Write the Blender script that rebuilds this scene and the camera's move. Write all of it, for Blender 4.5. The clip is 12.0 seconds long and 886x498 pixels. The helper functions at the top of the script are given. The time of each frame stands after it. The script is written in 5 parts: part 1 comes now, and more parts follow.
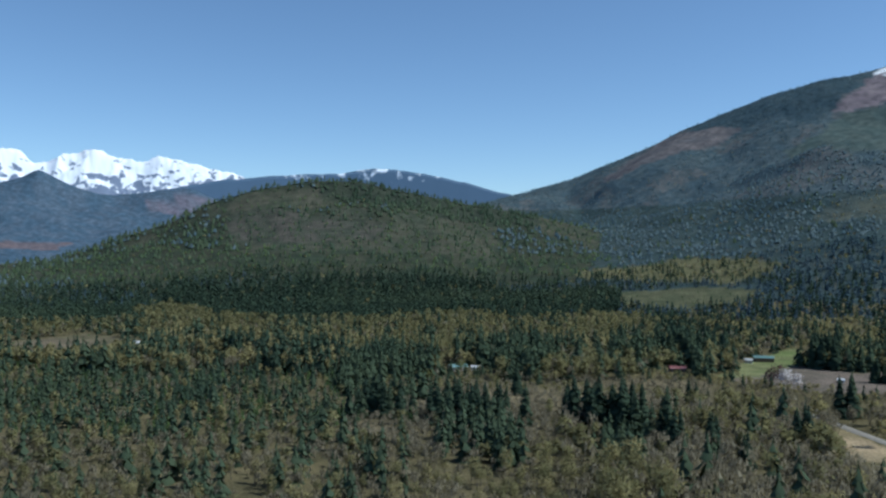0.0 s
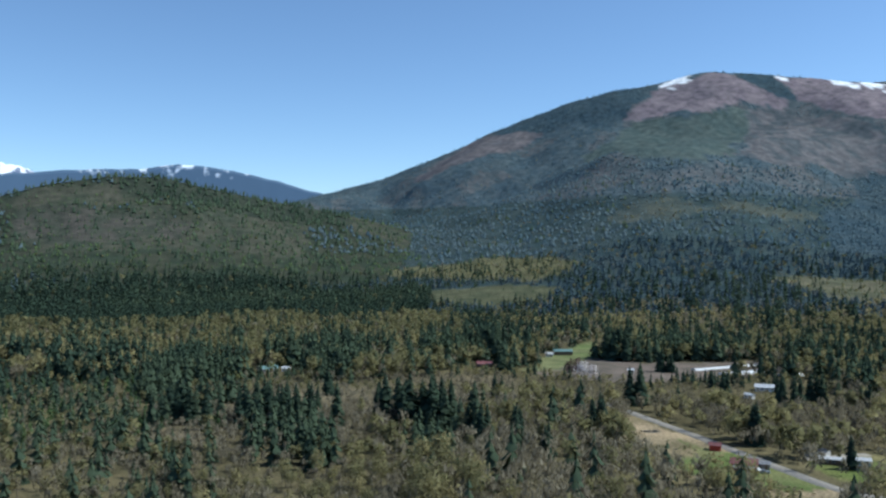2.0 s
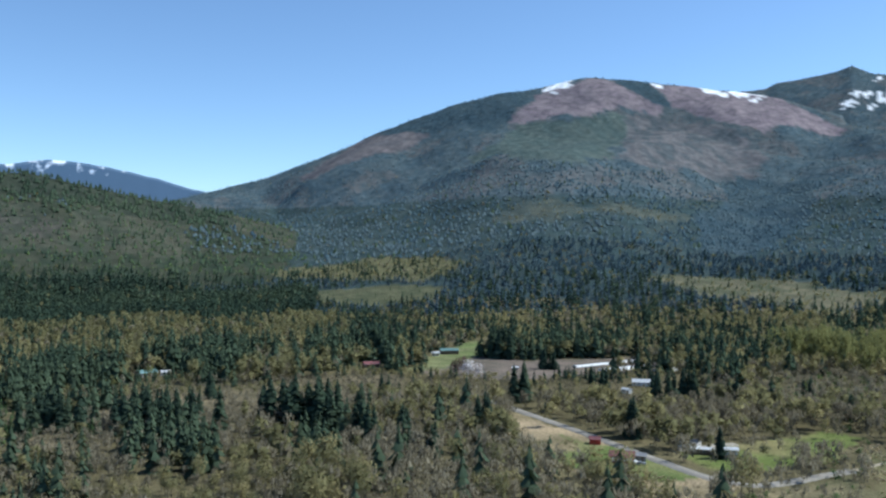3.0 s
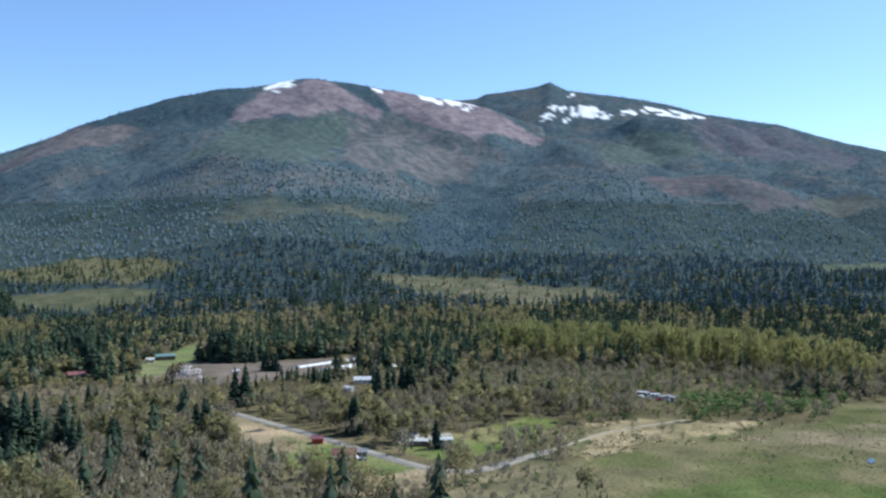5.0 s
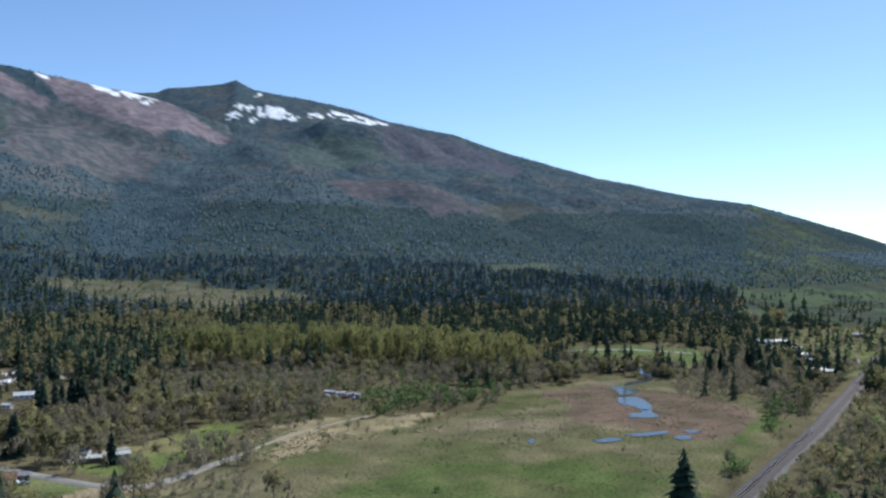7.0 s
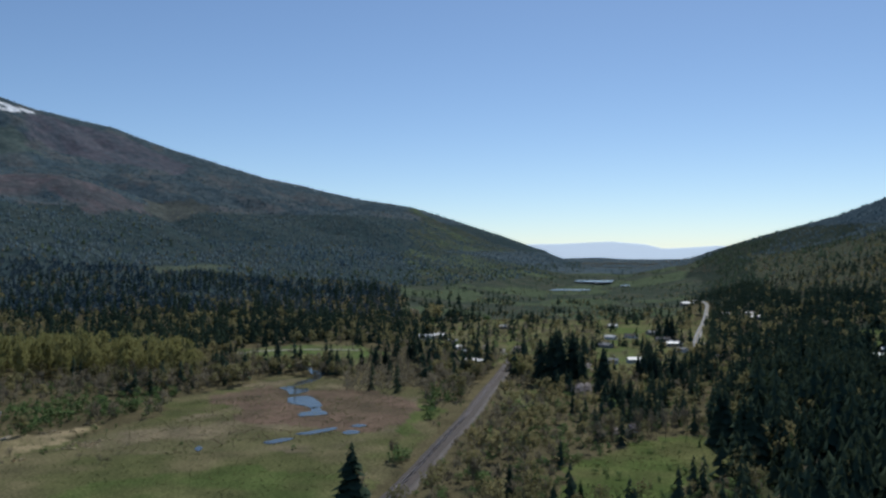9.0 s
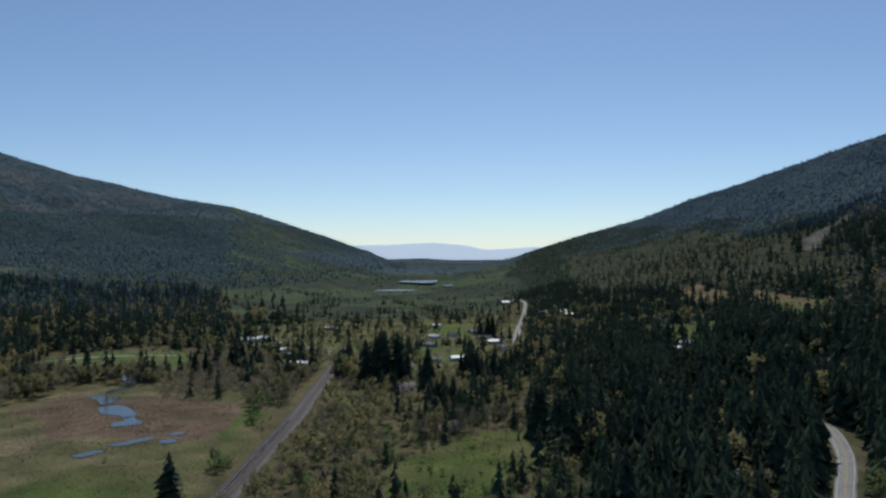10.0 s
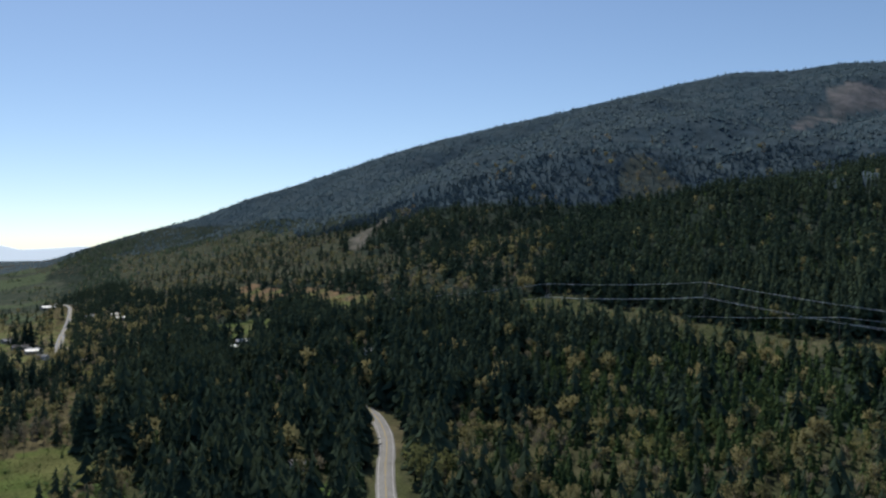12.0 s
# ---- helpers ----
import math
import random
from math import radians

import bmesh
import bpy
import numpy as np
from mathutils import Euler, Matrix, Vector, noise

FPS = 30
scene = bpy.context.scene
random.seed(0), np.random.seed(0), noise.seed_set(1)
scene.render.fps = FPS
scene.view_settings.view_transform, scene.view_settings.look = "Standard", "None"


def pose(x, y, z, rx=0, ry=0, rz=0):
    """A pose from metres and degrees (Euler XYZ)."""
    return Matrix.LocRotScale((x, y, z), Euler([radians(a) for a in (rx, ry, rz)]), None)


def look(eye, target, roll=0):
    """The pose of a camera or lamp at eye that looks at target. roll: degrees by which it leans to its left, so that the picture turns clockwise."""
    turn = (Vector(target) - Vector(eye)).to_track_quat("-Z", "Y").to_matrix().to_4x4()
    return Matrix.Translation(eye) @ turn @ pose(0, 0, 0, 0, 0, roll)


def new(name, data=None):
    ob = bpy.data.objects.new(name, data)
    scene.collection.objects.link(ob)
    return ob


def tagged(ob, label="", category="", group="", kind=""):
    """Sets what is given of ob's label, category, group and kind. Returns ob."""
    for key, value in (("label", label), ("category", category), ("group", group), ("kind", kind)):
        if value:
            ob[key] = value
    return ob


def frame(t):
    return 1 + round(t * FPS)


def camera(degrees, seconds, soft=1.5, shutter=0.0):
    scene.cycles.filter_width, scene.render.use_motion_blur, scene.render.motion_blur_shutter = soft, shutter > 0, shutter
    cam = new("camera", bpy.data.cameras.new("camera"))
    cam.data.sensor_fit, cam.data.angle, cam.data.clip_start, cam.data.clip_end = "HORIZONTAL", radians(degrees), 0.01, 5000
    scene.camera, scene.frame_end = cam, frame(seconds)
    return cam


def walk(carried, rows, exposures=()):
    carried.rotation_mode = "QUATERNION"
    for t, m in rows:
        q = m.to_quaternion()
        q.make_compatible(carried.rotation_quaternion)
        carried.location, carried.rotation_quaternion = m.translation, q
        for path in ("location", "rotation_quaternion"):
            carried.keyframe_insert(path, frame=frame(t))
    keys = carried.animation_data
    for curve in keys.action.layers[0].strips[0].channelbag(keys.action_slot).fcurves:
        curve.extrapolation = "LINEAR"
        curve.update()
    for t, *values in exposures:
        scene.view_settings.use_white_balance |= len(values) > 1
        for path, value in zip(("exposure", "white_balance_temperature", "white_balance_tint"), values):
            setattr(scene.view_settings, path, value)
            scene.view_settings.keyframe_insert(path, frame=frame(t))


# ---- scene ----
cam = camera(54.6, 12.0, soft=2.45)
EYE = 100.0
# the drone hovers and turns: seconds, yaw, pitch, roll
ROWS = [
    (0.0, 0.00, 0.04, 0.23),
    (0.5, -3.62, 0.05, 0.15),
    (1.0, -7.56, 0.06, 0.17),
    (1.5, -10.37, 0.05, 0.23),
    (2.0, -12.52, 0.04, 0.22),
    (2.5, -17.08, 0.05, 0.19),
    (3.0, -20.06, 0.07, 0.26),
    (3.5, -25.14, 0.08, 0.15),
    (5.5, -43.04, 0.20, 0.14),
    (6.0, -48.42, 0.24, 0.10),
    (6.5, -53.89, 0.25, 0.07),
    (8.5, -74.84, 0.38, 0.00),
    (9.0, -80.85, 0.32, -0.11),
    (9.5, -86.77, 0.36, -0.10),
    (10.0, -92.48, 0.35, -0.21),
    (10.5, -99.34, 0.31, -0.36),
    (11.0, -108.09, 0.27, -0.43),
    (11.5, -114.86, 0.22, -0.46),
    (12.0, -121.45, 0.16, -0.45),
]
# seconds, stops, white balance
STOPS = [(0.0, -0.16, 5720, 1), (2.0, 0.10, 5750, 2), (3.5, 0.36, 5750, 3), (5.5, 0.46, 5760, 6), (6.5, 0.26, 5780, 7), (8.3, -0.30, 5950, 7), (9.0, -0.58, 6050, 7), (10.5, -0.70, 6180, 7), (12.0, -0.32, 6500, 8)]
walk(cam, [(t, pose(0, 0, EYE, 90 + pitch, 0, yaw) @ pose(0, 0, 0, 0, 0, roll)) for t, yaw, pitch, roll in ROWS], STOPS)

# ---- world and sun ----
SUN_BEARING, SUN_HEIGHT = 100.0, 50.0
world = bpy.data.worlds.new("world")
scene.world = world
world.use_nodes = True
wn = world.node_tree.nodes
sky = wn.new("ShaderNodeTexSky")
sky.sky_type = "NISHITA"
sky.sun_disc = False
sky.sun_elevation = radians(SUN_HEIGHT)
sky.sun_rotation = radians(SUN_BEARING)
sky.altitude = 1600
sky.air_density = 0.9
sky.dust_density = 0.65
sky.ozone_density = 2.5
wn["Background"].inputs["Strength"].default_value = 0.14
world.node_tree.links.new(sky.outputs[0], wn["Background"].inputs[0])
sun_data = bpy.data.lights.new("sun", "SUN")
sun_data.energy, sun_data.angle, sun_data.color = 4.2, radians(0.53), (1.0, 0.95, 0.87)
sun = new("sun", sun_data)
a, h = radians(SUN_BEARING), radians(SUN_HEIGHT)
sun.matrix_world = look((2000 * math.sin(a) * math.cos(h), 2000 * math.cos(a) * math.cos(h), 2000 * math.sin(h)), (0, 0, 0))

# ---- numeric helpers ----
rng = np.random.default_rng(7)


def lattice(ix, iy, seed):
    n = (ix.astype(np.int64) * 374761393 + iy.astype(np.int64) * 668265263 + seed * 974634777) & 0xFFFFFFFF
    n = ((n ^ (n >> 13)) * 1274126177) & 0xFFFFFFFF
    return ((n ^ (n >> 16)) & 0xFFFF) / 65535.0


def soft_noise(x, y, seed=0):
    ix, iy = np.floor(x), np.floor(y)
    fx, fy = x - ix, y - iy
    fx, fy = fx * fx * (3 - 2 * fx), fy * fy * (3 - 2 * fy)
    p, q = lattice(ix, iy, seed), lattice(ix + 1, iy, seed)
    r, s = lattice(ix, iy + 1, seed), lattice(ix + 1, iy + 1, seed)
    return (p + (q - p) * fx) * (1 - fy) + (r + (s - r) * fx) * fy


def fbm(x, y, size, octaves=4, seed=0):
    """Noise from 0 to 1 whose largest features are about size metres."""
    total, amp, weight = 0, 1.0, 0.0
    for k in range(octaves):
        total = total + amp * soft_noise(x / size * 2**k + 17.3 * k, y / size * 2**k + 5.1 * k, seed + k)
        weight += amp
        amp *= 0.5
    return total / weight


def blend(lo, hi, v):
    u = np.clip((v - lo) / (hi - lo), 0, 1)
    return u * u * (3 - 2 * u)


def spot(bearing, r):
    """The ground point at that bearing from the drone (degrees clockwise from +y) and distance."""
    return r * math.sin(radians(bearing)), r * math.cos(radians(bearing))


def inside(poly, x, y, rough=0.0, seed=3):
    """Which points lie within a polygon of (bearing, distance) corners, with an uneven edge."""
    pts = [spot(*p) for p in poly]
    px, py = [p[0] for p in pts], [p[1] for p in pts]
    reach = rough * 2.5 + 1
    close = (x > min(px) - reach) & (x < max(px) + reach) & (y > min(py) - reach) & (y < max(py) + reach)
    found = np.zeros(np.shape(x), bool)
    x, y = x[close], y[close]
    if rough:
        dx, dy = fbm(x, y, rough * 5, 4, seed) - 0.5, fbm(x, y, rough * 5, 4, seed + 9) - 0.5
        x, y = x + dx * rough * 5, y + dy * rough * 5
    hit = np.zeros(np.shape(x), bool)
    for (x0, y0), (x1, y1) in zip(pts, pts[1:] + pts[:1]):
        if y0 != y1:
            hit ^= ((y0 > y) != (y1 > y)) & (x < (x1 - x0) * (y - y0) / (y1 - y0) + x0)
    found[close] = hit
    return found


# ---- the lie of the land ----
# mountains: (bearing, skyline degrees) along the crest, its distance and the distance of the foot
SPUR = [(-6, 0.0), (0, 2.2), (4.5, 3.6), (8.4, 4.65), (11.8, 5.94), (14.2, 7.0), (15.6, 7.7), (17.7, 8.55), (20.6, 9.55), (23.6, 10.25), (26.4, 10.6), (28.4, 11.1),
        (29.9, 11.23), (31.7, 11.05), (33.5, 10.85), (36.5, 10.4), (40.6, 9.7), (43, 8.9), (45, 8.2), (47, 6.9), (50, 5.2), (55, 2.0)]
BACK = [(33, 9.0), (38, 9.9), (40.6, 10.0), (41.3, 10.35), (43.6, 10.6), (44.8, 10.85), (45.5, 11.1), (46.6, 10.5), (49.6, 10.1), (51.5, 9.8), (53, 9.45), (55.4, 8.7),
        (59.8, 7.85), (63.3, 6.68), (66.5, 5.7), (69.2, 4.95), (71.7, 4.5), (75, 3.7), (78.8, 3.1), (82.9, 1.75), (84.8, 1.16), (86.6, 0.5), (88.4, -0.1), (91, -1.2)]
LOBE = [(44, 5.0), (47, 7.0), (49, 8.1), (51.2, 8.8), (53, 8.3), (56, 7.3), (60, 6.0), (65, 4.0), (70, 2.0)]
HILL = [(-34, -1.4), (-24.2, -0.5), (-21, 0.7), (-17.7, 1.8), (-15.3, 3.1), (-12.4, 4.05), (-8.8, 4.7), (-5.4, 4.65), (-2.4, 4.0), (0.2, 3.5), (3.2, 3.0), (6.2, 2.4), (9, 1.75), (13, 0.9), (18, -0.3), (24, -1.7)]
WEST = [(93, -1.2), (95, -0.8), (97.2, -0.3), (99, 0.4), (102.1, 1.3), (105.5, 2.3), (108.7, 3.55), (113.1, 4.95), (118.3, 6.6), (122.9, 7.7), (125.1, 8.3), (129.6, 9.2),
        (133.3, 9.9), (136.9, 10.5), (140, 10.95), (143.6, 10.9), (146.8, 11.1), (150, 10.9), (165, 10.5), (200, 9.0), (235, 6.0), (270, 1.0), (290, -1.4)]
FOOTHILL = [(-45, 2.6), (-27.3, 3.9), (-25.2, 4.3), (-23.6, 3.7), (-21, 3.1), (-19, 3.3), (-16.7, 3.9), (-13, 3.6), (-5, 3.0), (6, 2.2)]


def crest(table, b, r, near, far, power=1.5, trees=-2.0, beyond=0.28):
    """Height of one mountain's slope at bearing b and distance r, and how far up the slope that is (0 to 1)."""
    tb = [p[0] for p in table]
    edge = blend(tb[0] - 6, tb[0], b) * (1 - blend(tb[-1], tb[-1] + 6, b))
    climb = (r - near) / (far - near)
    line = lambda turn: np.interp(b + turn, tb, [p[1] for p in table])
    # the crest's small peaks fade into broad slopes lower down
    broad = (line(-5) + line(-2) + line(2) + line(5)) / 4
    skyline = broad + (line(0) - broad) * np.clip(climb, 0, 1) ** 5
    top = EYE + far * np.tan(np.radians(skyline)) - trees
    up = np.clip(climb, 0, 1) ** power * top
    down = top - np.maximum(r - far, 0) * beyond
    return np.maximum(np.where(climb < 1, up, down), 0) * edge, np.clip(climb, 0, 1.2)


def land(b, r):
    """Ground height at bearing b (degrees, -60 to 300) and distance r, with the climb on the east and west mountains."""
    x, y = r * np.sin(np.radians(b)), r * np.cos(np.radians(b))
    rough = fbm(x, y, 520, 5, 11) - 0.5
    near, far = np.interp(b, [0, 30, 60], [1350, 1100, 1000]), np.interp(b, [0, 12, 30, 50], [3100, 3200, 3300, 3400])
    # the gully east of the spur runs north as it descends
    swing = (1 - np.clip((r - near) / (far - near), 0, 1)) * blend(28, 42, b)
    spur, climb = crest(SPUR, b + swing * (8 + 9 * (fbm(x, y, 420, 3, 141) - 0.5)), r, near, far)
    back, climb2 = crest(BACK, b, r, np.interp(b, [30, 60, 75, 90], [1050, 950, 1000, 1700]), np.interp(b, [30, 60, 78, 90], [4150, 4000, 3900, 4300]))
    lobe, _ = crest(LOBE, b, r, 1500, 3500)
    hill, climb3 = crest(HILL, b, r, 1450, 2250, 1.25, 4)
    west, climb4 = crest(WEST, b, r, np.interp(b, [93, 100, 110, 122, 140, 160], [2000, 900, 560, 430, 330, 300]), np.interp(b, [93, 100, 120, 150], [3400, 2900, 2700, 2800]), 1.35)
    foot, _ = crest(FOOTHILL, b, r, 3300, 4350, 1.2, 0, 0.1)
    e = np.maximum(np.maximum(spur, back), lobe)
    z = np.maximum(np.maximum(e, hill), np.maximum(west, foot))
    z = np.maximum(z, 75 * blend(1400, 4900, r))
    gully = 1 - np.abs(2 * fbm(x, y, 700, 4, 23) - 1)
    away = np.clip(z / 300, 0, 1)
    tag = np.argmax(np.stack([spur + back + lobe + 0.01, hill, west, foot]), 0)
    at_crest = np.choose(tag, [np.where(np.maximum(back, lobe) > spur, climb2, climb), climb3, climb4, climb4 * 0])
    keep = 1 - 0.92 * np.exp(-((at_crest - 1) / 0.08) ** 2)
    z = z + away * keep * (rough * 85 - (gully - 0.7) * 150)
    z = z + blend(800, 2000, r) * 6 * rough
    z = z + blend(2800, 4300, r) * 45 * (fbm(x, y, 900, 3, 131) - 0.55) * (z < 110)
    return z, tag, np.where(np.maximum(back, lobe) > spur, climb2, climb), climb3, climb4


# ---- ground cover by plan: corners as (bearing, distance) ----
MEADOW = [(45.5, 250), (46.5, 400), (48.0, 470), (53, 515), (57, 510), (61.6, 545), (65, 646), (69, 735), (74.2, 700), (74.8, 664), (79.6, 640), (79.6, 547), (80.4, 496), (77.6, 392), (75.5, 250)]
MEADOW_GREEN = [(50.0, 290), (51.2, 400), (55.8, 424), (62.0, 437), (65.5, 430), (69.0, 412), (72.4, 388), (74, 340), (73.5, 290)]
RAIL_GREEN = [(75.8, 556), (78.4, 572), (80.4, 548), (79.6, 466), (78.0, 454), (76.5, 501)]
MARSH = [(58, 500), (64, 560), (68.7, 700), (73.9, 665), (79.4, 636), (78.6, 493), (72, 450), (66, 440), (58, 460)]
RUSSET = [(65.5, 600), (68.5, 690), (73, 660), (76.5, 640), (77.4, 560), (75, 500), (71, 520), (67.5, 540)]
STRAW = [(46.5, 420), (47, 500), (53, 530), (60, 540), (60, 500), (54, 468), (49, 430)]
FAR_PASTURE = [(67, 770), (67.5, 940), (75.5, 960), (77, 800), (72, 760)]
PLOUGH = [(18.4, 700), (20.7, 771), (22.2, 810), (25.5, 780), (28.1, 800), (33, 835), (34.6, 760), (30, 700), (23.7, 660)]
LAWN = [(17.2, 705), (19.4, 830), (22.4, 960), (23.2, 830), (20.6, 735)]
YARD = [(24.6, 545), (29.8, 462), (35.5, 404), (38, 385), (36.5, 340), (33, 350), (29.4, 400), (26.5, 430), (24, 470)]
YARD_GREEN = [(27.8, 470), (33, 425), (36.4, 392), (34.4, 374), (30.5, 395), (28.4, 430)]
GARDEN = [(35, 440), (38, 470), (44, 520), (46, 500), (42, 420), (38, 405)]
LEA = [(89, 400), (92.4, 455), (96.1, 482), (100, 490), (100, 430), (97, 385), (93, 340), (88.5, 330)]
RAIL_EDGE = [(76.5, 330), (80, 480), (82.4, 600), (84, 700), (86, 700), (85.2, 560), (83, 440), (80, 330)]
VILLAGE = [(79.5, 820), (79.5, 1250), (98, 1500), (98, 760), (90, 700), (86, 760)]
OLIVE = [(8.7, 1750), (10.2, 1849), (20.7, 1730), (20.7, 1587), (18.4, 1540), (13.2, 1596)]
GREEN_STRIP = [(62.0, 1761), (66.4, 1923), (66.7, 1768), (62.4, 1659)]
PALE_WOOD = [(99.4, 2500), (108.0, 2114), (114.5, 1574), (118.3, 1126), (110.8, 1253), (103, 1500)]
LITTLE_FIELD = [(-17.3, 796), (-14.2, 806), (-14.5, 731), (-17.0, 740)]
PALE_SCRUB = [(38, 600), (40, 735), (46, 745), (55, 735), (61, 705), (62, 660), (54, 630), (47, 560)]
BRUSH = [(38.5, 285), (39, 380), (43, 405), (46.5, 425), (47.5, 380), (47.5, 285)]
GLADE = [(110.8, 335), (111, 372), (114.6, 378), (115, 335)]
SCRUB = [(-6, 585), (-5, 650), (4, 655), (12, 620), (11, 580), (3, 600)]
VALLEY_FIELDS = [(79, 1260), (79, 3900), (98, 3900), (96.5, 1400)]
ROADSIDE = [(112.6, 600), (115.8, 580), (118.6, 520), (118.9, 330), (116.2, 330), (116.3, 480), (114.6, 545)]
TERRACE = [(107.4, 1323), (111.6, 1180), (116.0, 1000), (116.0, 937), (108.7, 1090)]
CLEARING = [(33.9, 1447), (36.9, 1505), (39.9, 1505), (45.9, 1457), (50.8, 1415), (50.4, 1357), (45.5, 1262), (39.9, 1261), (35.8, 1350)]
CUT_FIELD = [(10.7, 1575), (15.4, 1540), (20.7, 1490), (19.6, 1389), (16.2, 1346), (13.2, 1389)]
LEFT_FIELD = [(-29, 850), (-27.3, 1029), (-23.3, 1090), (-19.4, 1006), (-21.0, 830)]
COTTONWOODS = [(42, 800), (45, 880), (52, 860), (60, 800), (66, 740), (66, 700), (60, 715), (52, 745), (46, 760)]
WILLOWS = [(50.5, 545), (54, 620), (61, 640), (64.5, 650), (61, 560), (55, 525)]
# plots on the mountains: logged slopes, replanting, standing woods, rubble
PINK_TOP = [(24.2, 2984), (25.7, 3096), (26.4, 3228), (28.7, 3240), (29.7, 3300), (31.0, 3270), (32.7, 3200), (34.3, 3152), (34.0, 3100), (31.4, 3068), (29.5, 2976), (27.6, 2984)]
PINK_SADDLE = [(33.4, 3290), (35.8, 3340), (36.9, 3330), (39.7, 3350), (41.0, 3400), (43.5, 3300), (45.4, 3220), (44.9, 3172), (42.5, 3116), (40.4, 2996), (38.7, 3048), (36.9, 3104), (35.1, 3168)]
RUBBLE = [(31.7, 2984), (34.0, 3092), (36.9, 3064), (39.7, 2944), (41.0, 2812), (40.1, 2672), (36.9, 2636), (33.2, 2464), (30.6, 2484)]
RIDGE_WOOD = [(15.6, 3230), (18.2, 3260), (20.4, 3270), (23.5, 3280), (25.7, 3290), (26.2, 3232), (25.7, 3124), (24.2, 3000), (23.1, 2896), (21.6, 3044), (19.7, 3040), (16.7, 3108)]
RIDGE_STRIP = [(30.6, 3330), (33.2, 3330), (33.6, 3260), (35.1, 3168), (34.3, 3152), (32.7, 3200)]
BROWN_CUT = [(10.6, 2932), (11.6, 3100), (13.4, 3172), (14.5, 3200), (16.7, 3128), (19.1, 3048), (18.8, 2988), (16.7, 2928), (14.5, 2892), (12.7, 2872), (11.3, 2804)]
SMALL_CUT = [(21.4, 3000), (23.3, 3028), (23.0, 2948)]
GREEN_SLOPE = [(24.6, 2972), (28.0, 2960), (33.2, 3096), (32.5, 2672), (29.5, 2296), (24.2, 2336), (22.0, 2748), (23.8, 2884)]
PALE_BELT = [(23.5, 1968), (25.7, 2000), (29.5, 2028), (32.9, 2060), (36.5, 2112), (36.2, 2020), (33.2, 1964), (29.5, 1956), (27.6, 1876), (25.0, 1868)]
GULLY_WOOD = [(39.0, 2684), (41.8, 2628), (43.9, 2684), (43.2, 2116), (39.8, 1764), (36.9, 1748), (36.9, 2048)]
PURPLE_SLOPE = [(55.4, 3940), (58.7, 3930), (62.0, 3900), (64.8, 3824), (63.7, 3512), (60.2, 3412), (57.2, 3476), (55.0, 3456)]
BROWN_SLOPE = [(50.9, 2612), (53.9, 2720), (56.5, 2580), (60.2, 2612), (63.0, 2816), (64.4, 2744), (62.0, 2596), (58.4, 2384), (55.0, 2436), (51.7, 2400)]
OLIVE_SLOPE = [(62.3, 2816), (65.1, 2792), (65.8, 2732), (64.4, 2608), (62.0, 2584)]
LOBE_GREEN = [(48.3, 3148), (50.1, 3408), (52.0, 3416), (54.3, 3416), (56.0, 3296), (52.8, 3056), (49.0, 2872)]
LOBE_CAP = [(49.0, 3500), (50.1, 3636), (51.3, 3432), (50.5, 3392)]
HILL_BROWN = [(-14.9, 2120), (-13.1, 2112), (-9.9, 2072), (-6.2, 2044), (-3.2, 2024), (-3.9, 1920), (-8.4, 1912), (-12.0, 1924), (-14.5, 1996)]
HILL_CREST = [(-8.4, 2290), (-5.4, 2290), (-1.7, 2290), (2.5, 2290), (6.4, 2290), (6.0, 2108), (-0.9, 2116), (-5.4, 2152), (-8.4, 2192)]
HILL_BARE = [(-15.6, 2210), (-12.4, 2240), (-8.4, 2244), (-6.9, 2180), (-8.4, 2088), (-12.4, 2108), (-15.3, 2164)]
FOOT_BROWN = [(-29.3, 3792), (-25.5, 3764), (-23.3, 3736), (-24.2, 3656), (-29.3, 3660)]
FOOT_PINK = [(-19.2, 4216), (-17.7, 4276), (-15.6, 4312), (-13.5, 4300), (-16.7, 4112), (-18.7, 4152)]
WEST_ROCK = [(144.2, 2072), (145.5, 2284), (147.1, 2360), (149.8, 2472), (149.8, 2288), (146.8, 2180), (144.9, 2016)]
WEST_GULLY = [(115.0, 1377), (115.5, 1478), (117.5, 1640), (117.9, 1556), (116.8, 1405), (116.0, 1308)]
WEST_PALE = [(132.5, 1636), (135.0, 1668), (136.4, 1604), (134.7, 1544), (132.5, 1552)]
SNOW = [
    [(45.0, 3732), (45.7, 3764), (46.6, 3792), (46.3, 3708), (46.9, 3684), (46.6, 3648), (45.8, 3676), (45.2, 3612)],
    [(46.8, 3784), (48.1, 3812), (49.4, 3772), (49.3, 3704), (47.9, 3716), (46.9, 3704)],
    [(50.0, 3832), (51.2, 3828), (51.1, 3740), (50.1, 3764)],
    [(51.6, 3940), (53.0, 3956), (55.4, 3956), (53.9, 3844), (52.8, 3812), (51.6, 3848)],
    [(46.7, 4060), (47.2, 4020), (47.0, 3920)],
]
SPUR_SNOW = [
    [(26.2, 3260), (27.4, 3290), (28.7, 3290), (28.9, 3216), (27.4, 3176), (26.7, 3204)],
    [(36.5, 3332), (37.8, 3350), (38.5, 3340), (38.4, 3276), (37.1, 3276)],
    [(38.5, 3340), (40.0, 3360), (40.7, 3344), (40.0, 3292), (38.9, 3284)],
    [(33.7, 3304), (34.4, 3304), (34.2, 3256)],
]
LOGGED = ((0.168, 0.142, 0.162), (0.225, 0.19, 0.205))
